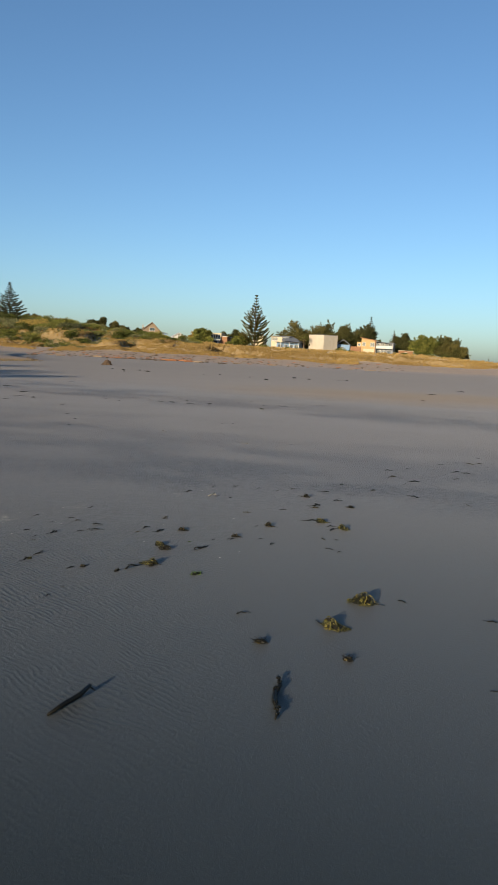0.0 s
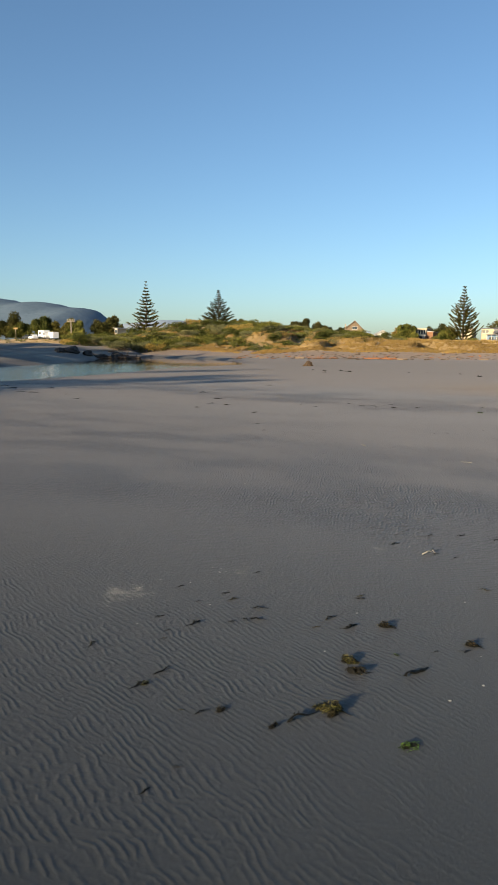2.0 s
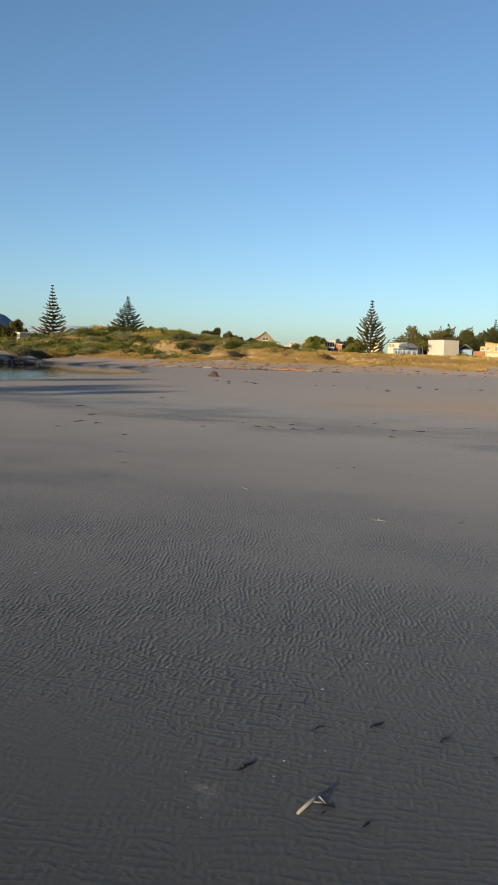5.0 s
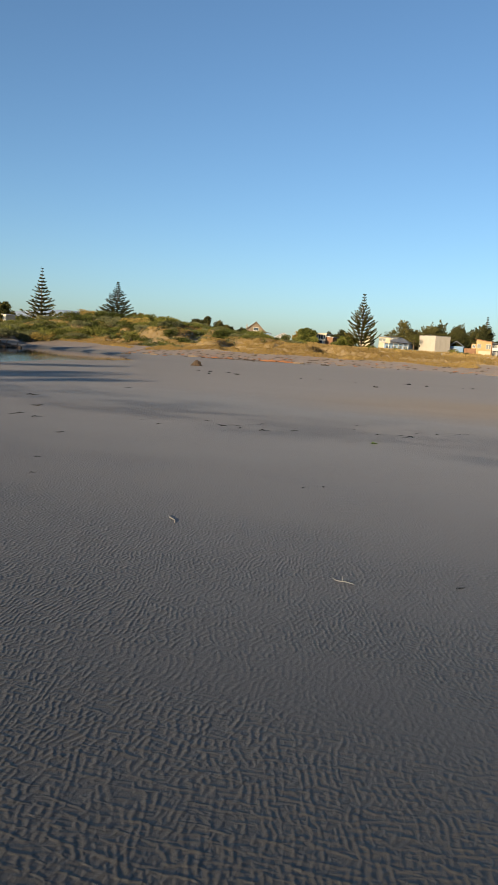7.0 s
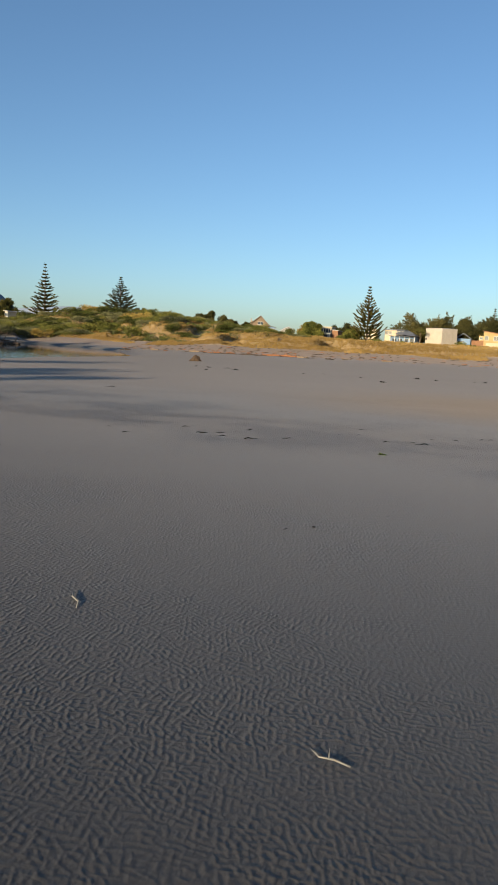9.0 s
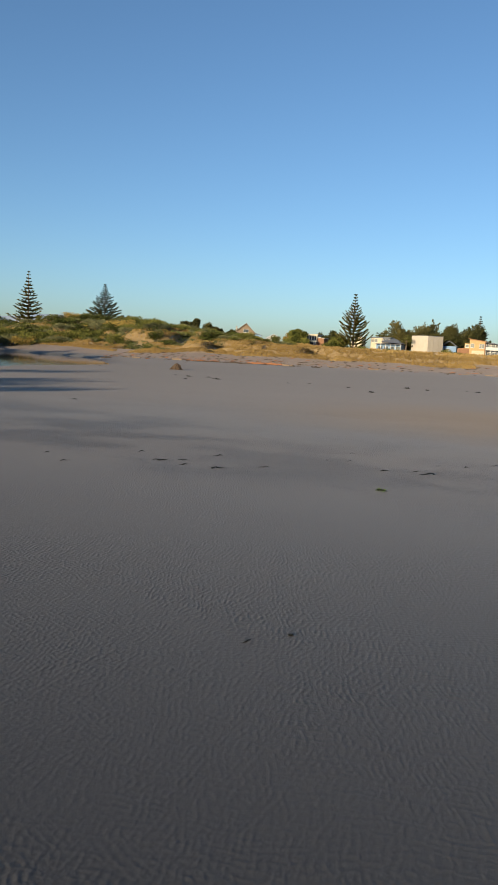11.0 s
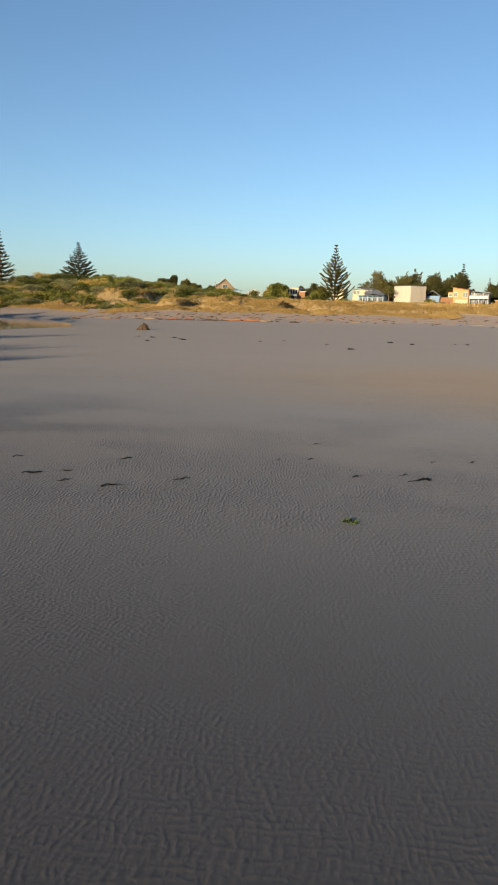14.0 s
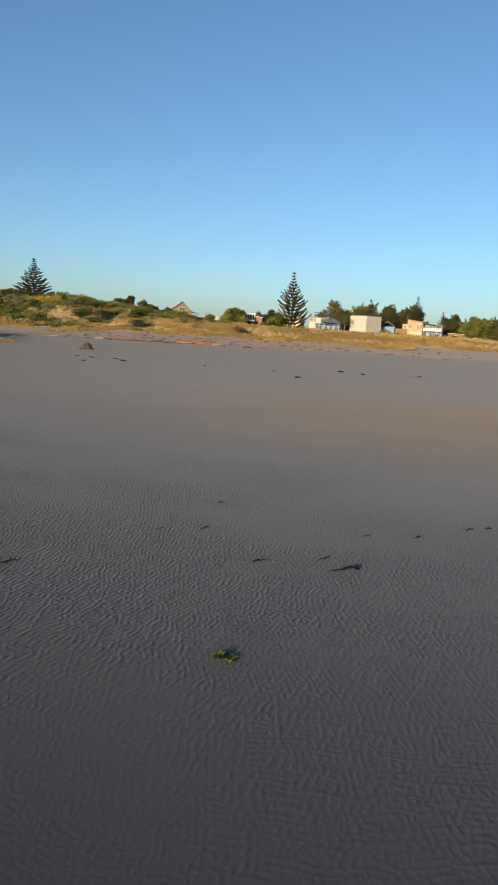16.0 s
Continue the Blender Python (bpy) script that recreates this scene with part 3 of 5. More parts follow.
# ---------------------------------------------------------------- trees
def norfolk_pine(m, height, spread, label, seed, tiers=20, bare=0.05, lift=0.25, power=1.0, spire=0.12, density=1.0, lean=0.0, cap=1.0, rope=1.0):
    """Whorls of level branches round a straight trunk, shorter towards the tip."""
    rng = random.Random(seed)
    root = thing("norfolk_pine", m, label, "tree")
    trunk = Geo()
    pts = [(lean * height * (k / 9) ** 2, 0, height * k / 9) for k in range(10)]
    trunk.tube(pts, [height * (0.018 * (1 - k / 9.3) + 0.0015) for k in range(10)], 8)
    part("trunk", trunk, BARK, root, smooth_faces=True)
    wood, crown = Geo(), Geo()
    for t in range(tiers):
        s = bare + (1 - bare) * (t / (tiers - 1)) ** 0.92
        z = height * s
        reach = spread * min(cap, max(0.035, (1 - s) ** power)) * rng.uniform(0.86, 1.1)
        if s > 1 - spire:
            reach = max(reach, spread * 0.085 * (1.25 - s) / (0.25 + spire))
        n = 9 if s < 0.8 else 7
        a0 = rng.uniform(0, 1)
        for k in range(n):
            a = 2 * math.pi * (k + a0) / n + rng.uniform(-0.15, 0.15)
            ln = reach * rng.uniform(0.8, 1.12)
            out = Vector((math.cos(a), math.sin(a), 0))
            side = Vector((-out.y, out.x, 0))
            base = Vector((lean * height * s * s, 0, z + rng.uniform(-0.15, 0.15)))
            up = lift * rng.uniform(0.7, 1.3)
            curve = [base + out * ln * q + Vector((0, 0, ln * (up * q * q - 0.06 * q))) for q in (0, 0.3, 0.6, 0.85, 1.0)]
            wood.tube(curve, [0.09 * (1 - q) * height / 20 + 0.015 for q in (0, 0.3, 0.6, 0.85, 1)], 4)
            count = max(3, int(16 * density * (0.2 + ln / spread) / rope))
            for i in range(count):
                q = 0.08 + 0.92 * (i + rng.random()) / count
                p = base + out * ln * q + Vector((0, 0, ln * (up * q * q - 0.06 * q)))
                for sgn in (-1, 1):
                    w = (side * sgn * rng.uniform(0.5, 1.0) + out * rng.uniform(0.5, 1.0) + Vector((0, 0, rng.uniform(0.0, 0.58)))).normalized()
                    crown.leaf(p, w, w.cross(Vector((0, 0, 1))), rope * rng.uniform(0.6, 1.2) * (0.30 + 0.85 * ln / spread) * height / 20, rope * 0.62 * height / 20 * (0.45 + 0.55 * ln / spread))
                crown.leaf(p, (out + Vector((0, 0, rng.uniform(-0.2, 0.6)))), side, rope * 0.8 * height / 20 * (0.4 + 0.6 * ln / spread), rope * 0.60 * height / 20 * (0.45 + 0.55 * ln / spread))
    for k in range(5):
        crown.leaf((lean * height, 0, height * (0.955 + 0.009 * k)), (math.cos(k * 2.4) * 0.35, math.sin(k * 2.4) * 0.35, 1), (math.sin(k * 2.4), -math.cos(k * 2.4), 0), 0.045 * height, 0.2)
    tagged(part("branch_wood", wood, BARK, root), kind="stuff")
    tagged(part("crown", crown, PINE, root), kind="stuff")
    return root


def cypress_tree(m, height, width, label, seed, leaves=2600, material=None, limbs=14, skew=0.0, kind_name="cypress_tree", leaf_size=0.78, feathery=True):
    """A broad windblown tree: forked trunk, spreading limbs and ragged leaf clumps at their ends."""
    rng = random.Random(seed)
    root = thing(kind_name, m, label, "tree")
    wood, crown = Geo(), Geo()
    fork = height * 0.28
    wood.tube([(0, 0, -0.4), (0.05 * width * skew, 0, fork * 0.5), (0.1 * width * skew, 0, fork)], [height * 0.045, height * 0.036, height * 0.03], 8)
    ends = []
    for k in range(limbs):
        a = 2 * math.pi * k / limbs + rng.uniform(-0.4, 0.4)
        reach = width * 0.5 * rng.uniform(0.3, 1.05)
        top = height * rng.uniform(0.36, 0.90 if feathery else 0.95) * (1.0 - 0.35 * (reach / (0.5 * width)) ** 2)
        tip = Vector((math.cos(a) * reach + skew * width * 0.22 * top / height, math.sin(a) * reach * 0.8, top))
        start = Vector((0.1 * width * skew, 0, fork * rng.uniform(0.8, 1.0)))
        mid = start.lerp(tip, 0.5) + Vector((0, 0, -0.04 * height))
        wood.tube([start, mid, tip], [height * 0.02, height * 0.012, height * 0.004], 5)
        ends += [(tip, 1.0), (start.lerp(tip, 0.72) + Vector((rng.uniform(-1, 1), rng.uniform(-1, 1), rng.uniform(-0.5, 0.8))) * width * 0.06, 0.9), (mid, 0.8)]
    # each limb ends in feathery fronds that sweep out and up
    fronds = []
    for c, size in ends:
        away = Vector((c.x, c.y, 0)) / (0.5 * width)
        for _ in range(8):
            d = (away * 0.9 + Vector((0.3 * skew, 0, 0.75)) + rand_dir(rng) * 0.75).normalized()
            fronds.append((c + rand_dir(rng) * width * 0.07 * size, d, width * rng.uniform(0.10, 0.20) * size))
    for k in range(int(leaves * 6.0)):
        c, d, ln = fronds[rng.randrange(len(fronds))]
        q = rng.random() ** 0.8
        p = c + d * ln * q + rand_dir(rng) * width * 0.075 * (1.05 - q)
        if k % 5 < 3 or not feathery:
            c, size = ends[k % len(ends)]
            p = c + rand_dir(rng) * width * 0.15 * size * rng.random() ** 0.4
        if p.z < 0.12 * height:
            continue
        way = (d + rand_dir(rng) * 0.55).normalized()
        crown.leaf(p, way, way.cross(rand_dir(rng)), leaf_size * rng.uniform(0.6, 1.4), leaf_size * 0.42 * rng.uniform(0.6, 1.3))
    part("trunk", wood, BARK, root, smooth_faces=True)
    tagged(part("crown", crown, material or CYPRESS, root), kind="stuff")
    return root


def at(x, y, dz=0.0, turn=0.0):
    return pose(x, y, ground_z(x, y) + dz, 0, 0, turn)


def pine_top(x, y, top, dz=-0.3):
    """Height of a tree at x, y whose tip is at the given level."""
    return top - ground_z(x, y) - dz


norfolk_pine(at(-30.4, 285, -0.3), pine_top(-30.4, 285, 25.0), 10.4, "tall dark Norfolk pine with a broad skirt behind the dunes", 11, tiers=18, bare=0.05, lift=0.52, power=1.2, density=3.0, cap=0.58, rope=0.8)
norfolk_pine(at(-133.2, 285, -0.3), pine_top(-133.2, 285, 26.4), 9.8, "dense cone-shaped Norfolk pine above the dune scrub", 12, tiers=20, bare=0.08, lift=0.34, power=1.0, density=2.0)
norfolk_pine(at(-208.9, 350, -0.3), pine_top(-208.9, 350, 38.2), 11.6, "tall open Norfolk pine with a thin spire", 13, tiers=16, bare=0.16, lift=0.36, power=1.1, spire=0.28, density=1.0)
norfolk_pine(at(15.9, 300, -0.3), pine_top(15.9, 300, 19.4), 5.2, "young Norfolk pine rising over cypress trees", 14, tiers=16, bare=0.12, lift=0.4, power=0.9, density=1.1)
norfolk_pine(at(70.5, 330, -0.3), 4.2, 0.8, "tiny far Norfolk pine on the low horizon", 16, tiers=8, bare=0.1)
norfolk_pine(at(25.6, 300, -0.3), pine_top(25.6, 300, 14.3), 3.6, "small Norfolk pine among cypress trees behind houses", 15, tiers=13, bare=0.12, lift=0.4, power=0.9)

TREES = "trees behind the houses"
for x, y, top, w, skew, seed, mat, leaves in (
        (-10.8, 296, 16.8, 15.0, 0.1, 21, CYPRESS, 3000), (-0.2, 300, 16.9, 14.5, 0.3, 22, CYPRESS, 4200), (6.2, 300, 14.6, 12.0, 0.3, 23, CYPRESS, 2600),
        (13.4, 297, 15.4, 12.0, 0.2, 24, CYPRESS, 3600), (28.9, 300, 13.6, 9.0, 0.3, 25, CYPRESS, 2400), (37.0, 292, 13.6, 10.8, 0.4, 26, SCRUB, 2600),
        (44.6, 292, 13.2, 9.0, 0.4, 27, CYPRESS, 2400), (50.0, 292, 9.3, 7.0, 0.4, 28, CYPRESS, 1800),
        (-95.0, 285, 14.4, 8.0, 0.4, 31, CYPRESS, 2200), (-88.3, 288, 12.9, 8.0, 0.6, 32, CYPRESS, 1900), (-104.0, 300, 12.6, 9.0, 0.3, 33, SCRUB, 1800),
        (-50.5, 278, 11.2, 7.4, 0.0, 34, SCRUB, 2400), (-43.0, 306, 12.4, 9.6, 0.2, 35, CYPRESS, 2000), (-36.5, 288, 10.2, 7.2, 0.1, 36, SCRUB, 2000), (-56.5, 300, 10.7, 8.0, 0.1, 37, SCRUB_BROWN, 1700),
        (-124.0, 282, 14.5, 9.0, 0.8, 38, PINE, 2000), (-82.0, 300, 10.8, 7.0, 0.2, 39, PINE, 1500),
        (-186.0, 282, 17.3, 9.0, 0.2, 41, PINE, 2000), (-177, 207, 13.6, 13.0, 0.0, 42, PINE, 2600), (-163.8, 206, 12.2, 9.0, 0.0, 43, SCRUB, 2400),
        (-156.5, 207, 11.2, 8.0, 0.0, 44, PINE, 2200), (-151.8, 208, 11.4, 8.0, 0.0, 45, SCRUB, 2200), (-171.5, 204, 9.9, 8.0, 0.0, 46, SCRUB, 2000), (-143.5, 214, 11.3, 10.0, 0.0, 47, PINE, 2000)):
    z = ground_z(x, y)
    cypress_tree(pose(x, y, z - 0.1), top - z, w * (1.15 if -20 < x < 60 else 1.0), "dark windblown coastal tree with a ragged crown" if mat in (CYPRESS, PINE) else "olive-brown bushy coastal tree with a rounded crown", seed, leaves, mat, skew=skew, feathery=-20 < x < 60)[
        "group"] = TREES


def cabbage_palm(m, height, label, seed):
    rng = random.Random(seed)
    root = thing("palm_tree", m, label, "tree")
    trunk, fronds = Geo(), Geo()
    trunk.tube([(0, 0, -0.2), (0.1, 0, height * 0.4), (0.05, 0, height * 0.75)], [0.26, 0.2, 0.2], 8)
    for k in range(46):
        a, e = rng.uniform(0, 6.28), rng.uniform(-0.5, 1.3)
        d = Vector((math.cos(a) * math.cos(e), math.sin(a) * math.cos(e), math.sin(e)))
        p = Vector((0.05, 0, height * 0.75))
        ln = height * 0.36
        side = d.cross(Vector((0, 0, 1))).normalized()
        fronds.leaf(p, d, side, ln * 0.6, 0.35)
        fronds.leaf(p + d * ln * 0.5, d - Vector((0, 0, 0.7)), side, ln * 0.6, 0.3)
    part("trunk", trunk, BARK, root)
    part("fronds", fronds, PALM, root)


cabbage_palm(at(-10.6, 283), 6.6, "yellow-green palm tree beside the wrapped building", 51)


# ---------------------------------------------------------------- dune plants
def bush_mesh(seed, leaves, material, tall=1.0):
    rng = random.Random(seed)
    root = thing("bush", pose(0, 0, -60), "", "bush")
    wood, crown = Geo(), Geo()
    heads = [Vector((rng.uniform(-0.6, 0.6), rng.uniform(-0.6, 0.6), rng.uniform(0.35, 0.75) * tall)) for _ in range(8)]
    for h in heads:
        wood.tube([(0, 0, -0.3), (h.x * 0.4, h.y * 0.4, h.z * 0.5), h], [0.05, 0.035, 0.012], 4)
    for k in range(leaves):
        h = heads[rng.randrange(8)]
        d = rand_dir(rng)
        p = h + Vector((d.x, d.y, d.z * 0.75 * tall)) * 0.42 * rng.random() ** 0.4
        way = (d + Vector((0, 0, 0.5)) + rand_dir(rng) * 0.5).normalized()
        crown.leaf((p.x, p.y, max(p.z, 0.02)), way, way.cross(rand_dir(rng)), 0.095 * rng.uniform(0.6, 1.5), 0.066 * rng.uniform(0.6, 1.4))
    part("stems", wood, BARK, root)
    tagged(part("leaves", crown, material, root), kind="stuff")
    return root


def plant_scrub():
    kinds = [(bush_mesh(61, 1200, SCRUB), "dark green coastal bush on the dune"), (bush_mesh(62, 1200, SCRUB, 0.8), "olive green coastal bush on the dune"),
             (bush_mesh(63, 1100, SCRUB_GREY, 0.7), "grey-green low bush on the dune"), (bush_mesh(64, 1100, SCRUB_BROWN, 0.8), "brownish coastal bush on the dune")]
    rng = random.Random(65)
    made = 0
    for k in range(5000):
        if made >= 285:
            break
        x, y = rng.uniform(-150, -30), rng.uniform(120, 195)
        d = y - float(toe_line(x))
        low = np.interp(x, [-165, -95, -82, -70, -55, -48, -42, -36, -30], [-6, -6, -5, 13, 15, 17, 22, 38, 60])
        if d < low + rng.uniform(-3, 6) or d > 75 or float(creek_at(np.array([x]), np.array([y]))[0][0]) < 4:
            continue
        if x / (y - 3.7) < -0.755 and y < 206 or x / (y - 3.7) < -0.9:
            continue
        if float(value_noise(np.array([x + 30.0]), np.array([y]), 11)[0]) < -0.35 and x > -70:
            continue
        kind, label = kinds[rng.choices(range(4), (4, 3, 3, 1))[0]]
        size = rng.uniform(1.7, 3.6) * (0.55 if x > -56 else 0.85 if x > -66 else 1.0)
        ob = copy_thing(kind, pose(x, y, ground_z(x, y) - 0.05, 0, 0, rng.uniform(0, 360)) @ Matrix.Diagonal((size, size, size * rng.uniform(0.6, 0.95), 1)))
        tagged(ob, label, "bush", "scrub on the dunes")
        made += 1
    # shrubs round the houses and at the dune's foot on the town side
    for x, y, s in ((-26.5, 281, 2.6), (-17, 281, 1.8), (-13.5, 280.5, 1.6), (3.6, 283, 2.6), (6.0, 283, 2.0), (8.2, 283, 2.2), (10.2, 282, 1.7), (-40, 281, 2.2), (29, 284, 2.2), (34, 285, 2.8), (39, 286, 2.6), (45, 285, 2.6), (49, 287, 2.2), (-66, 282, 2.2), (-70, 284, 2.0), (-78, 280, 2.6), (-56, 284, 2.6), (25, 284, 1.6), (55, 290, 1.5)):
        kind, label = kinds[rng.randrange(2)]
        ob = copy_thing(kind, pose(x, y, ground_z(x, y) - 0.05, 0, 0, rng.uniform(0, 360)) @ Matrix.Diagonal((s, s, s * 0.9, 1)))
        tagged(ob, "dark green garden shrub beside a beach house", "bush", "shrubs by the houses")
    for kind, _ in kinds:
        for o in list(kind.children):
            bpy.data.objects.remove(o)
        bpy.data.objects.remove(kind)


plant_scrub()


def thicket(name, count, material, label, seed):
    """Low tangled scrub that fills the slope between the bushes: humps of small leaves."""
    rng = random.Random(seed)
    xs = np.array([rng.uniform(-150, -38) for _ in range(count)])
    ys = np.array([rng.uniform(118, 205) for _ in range(count)])
    d, zs = ys - toe_line(xs), terrain(xs, ys)
    low = np.interp(xs, [-150, -95, -82, -70, -55, -48, -42, -36], [-4, -4, -3, 13, 15, 17, 24, 50])
    edge, _ = creek_at(xs, ys)
    ok = (d > low + 5 * value_noise(xs, ys, 6)) & (d < 72) & (edge > 3) & (xs / (ys - 3.7) > -0.75) & (value_noise(xs + 12, ys + 5, 9) > -0.62)
    g = Geo()
    for x, y, z, good in zip(xs, ys, zs, ok):
        if not good:
            continue
        wide, tall = rng.uniform(0.8, 1.7), rng.uniform(0.4, 1.0)
        for k in range(110):
            e = rand_dir(rng)
            p = Vector((x + e.x * wide, y + e.y * wide, z + abs(e.z) * tall))
            way = (e + Vector((0, 0, 0.5)) + rand_dir(rng) * 0.5).normalized()
            g.leaf(p, way, way.cross(rand_dir(rng)), rng.uniform(0.14, 0.32), rng.uniform(0.10, 0.22))
    tagged(part(name, g, material), label, "scrub", kind="stuff")


thicket("green_thicket", 1200, SCRUB, "olive green scrub tangle covering the dune slope", 66)
thicket("golden_thicket", 280, SCRUB_BROWN, "golden brown scrub tangle covering the dune slope", 67)
thicket("grey_thicket", 600, SCRUB_GREY, "grey-green scrub tangle covering the dune slope", 68)


def tussocks(name, count, box, material, label, seed, tall, keep, blades=9, wide=0.06):
    """Clumps of arching blades scattered over a stretch of dune, combed by the wind."""
    rng = random.Random(seed)
    x0, x1, y0, y1 = box
    xs = np.array([rng.uniform(x0, x1) for _ in range(count)])
    ys = np.array([rng.uniform(y0, y1) for _ in range(count)])
    zs, ok = terrain(xs, ys), keep(xs, ys)
    g = Geo()
    for x, y, z, good in zip(xs, ys, zs, ok):
        if not good:
            continue
        h = tall * rng.uniform(0.5, 1.3)
        lean = Vector((0.35, 0.12, 0))
        for b in range(blades):
            a = rng.uniform(0, 6.28)
            out = Vector((math.cos(a), math.sin(a), 0))
            p = Vector((x, y, z - 0.08)) + out * rng.uniform(0, 0.42)
            tip = p + out * h * rng.uniform(0.2, 0.75) + lean * h * 0.6 + Vector((0, 0, h * rng.uniform(0.5, 1.0)))
            mid = p.lerp(tip, 0.5) + Vector((0, 0, 0.18 * h))
            side = Vector((-out.y, out.x, 0)) * wide
            g.put([p - side, p + side, mid + side * 0.9, mid - side * 0.9, tip], [(0, 1, 2, 3), (3, 2, 4)])
    tagged(part(name, g, material), label, "grass", kind="stuff")


def on_dune(low, high, bare):
    def keep(x, y):
        d = y - toe_line(x)
        edge, side = creek_at(x, y)
        ok = (d > low + 4 * value_noise(x, y, 7)) & (d < high) & (edge > 3)
        grown = (mound(x, y) > bare) | (value_noise(x * 3.1, y * 3.1, 5.0) > 0.62)
        return ok & ~((side > 0) & (d < 20) & (x < -56)) & grown & ~((x < -118) & (y < 165))
    return keep


tussocks("dune_grass", 80000, (-100, -20, 106, 168), DUNE_GRASS, "dry golden marram grass covering the dunes", 71, 0.30, on_dune(8.5, 66, 0.05), 6, 0.034)
tussocks("dune_grass", 80000, (-20, 60, 106, 168), DUNE_GRASS, "dry golden marram grass covering the low dunes", 72, 0.30, on_dune(8.5, 66, 0.05), 6, 0.034)
tussocks("inland_grass", 7000, (-110, 75, 172, 282), DUNE_GRASS, "dry golden grass on the back of the dunes", 73, 0.7, on_dune(55, 175, -0.9), 9, 0.08)
tussocks("green_grass", 5000, (-110, -30, 115, 180), GREEN_GRASS, "green creeping dune plants among golden grass", 74, 0.34, on_dune(18, 70, 0.8))
tussocks("bank_grass", 1400, (-190, -100, 150, 215), GREEN_GRASS, "rough green grass by the parked vehicles", 75, 0.6, on_dune(8, 75, -0.6))


# ---------------------------------------------------------------- houses
def window(parent, x0, x1, z0, z1, y, frame_mat=None):
    """A window in a wall that faces -y: frame of four bars, sill and a pane set back in it."""
    b = 0.09
    g = Geo()
    g.box(x0 - b, x0, y - 0.08, y + 0.02, z0 - b, z1 + b).box(x1, x1 + b, y - 0.08, y + 0.02, z0 - b, z1 + b)
    g.box(x0, x1, y - 0.08, y + 0.02, z1, z1 + b).box(x0, x1, y - 0.08, y + 0.02, z0 - b, z0)
    mid = (x0 + x1) / 2
    if x1 - x0 > 1.2:
        g.box(mid - 0.035, mid + 0.035, y - 0.06, y + 0.02, z0, z1)
    w = part("window", g, frame_mat or PALE, parent)
    part("pane", Geo().box(x0, x1, y - 0.03, y - 0.012, z0, z1), GLASS, w)
    part("sill", Geo().box(x0 - 0.15, x1 + 0.15, y - 0.16, y - 0.001, z0 - b - 0.07, z0 - b), frame_mat or PALE, w)
    return w


def side_window(parent, y0, y1, z0, z1, x, frame_mat=None):
    """A window in a wall that faces +x."""
    b = 0.09
    g = Geo().box(x - 0.02, x + 0.08, y0 - b, y1 + b, z0 - b, z0).box(x - 0.02, x + 0.08, y0 - b, y1 + b, z1, z1 + b)
    g.box(x - 0.02, x + 0.08, y0 - b, y0, z0, z1).box(x - 0.02, x + 0.08, y1, y1 + b, z0, z1)
    w = part("window", g, frame_mat or PALE, parent)
    part("pane", Geo().box(x + 0.012, x + 0.03, y0, y1, z0, z1), GLASS, w)


def mono_roof(g, x0, x1, y0, y1, za, zb, thick=0.22):
    """A single slope from za at x0 to zb at x1."""
    v = [(x0, y0, za), (x1, y0, zb), (x1, y1, zb), (x0, y1, za), (x0, y0, za + thick), (x1, y0, zb + thick), (x1, y1, zb + thick), (x0, y1, za + thick)]
    return g.put(v, [(0, 3, 2, 1), (4, 5, 6, 7), (0, 1, 5, 4), (1, 2, 6, 5), (2, 3, 7, 6), (3, 0, 4, 7)])


def gable_roof(g, x0, x1, y0, y1, z, ridge, over=0.4, thick=0.2):
    """A ridge that runs along y, with the gable facing -y."""
    xm = (x0 + x1) / 2
    s = (ridge - z) / (xm - x0)
    lo = z - over * s
    out = [(x0 - over, lo), (xm, ridge), (x1 + over, lo), (x1 + over, lo + thick), (xm, ridge + thick * 1.2), (x0 - over, lo + thick)]
    return g.prism(out, y0 - over, y1 + over)


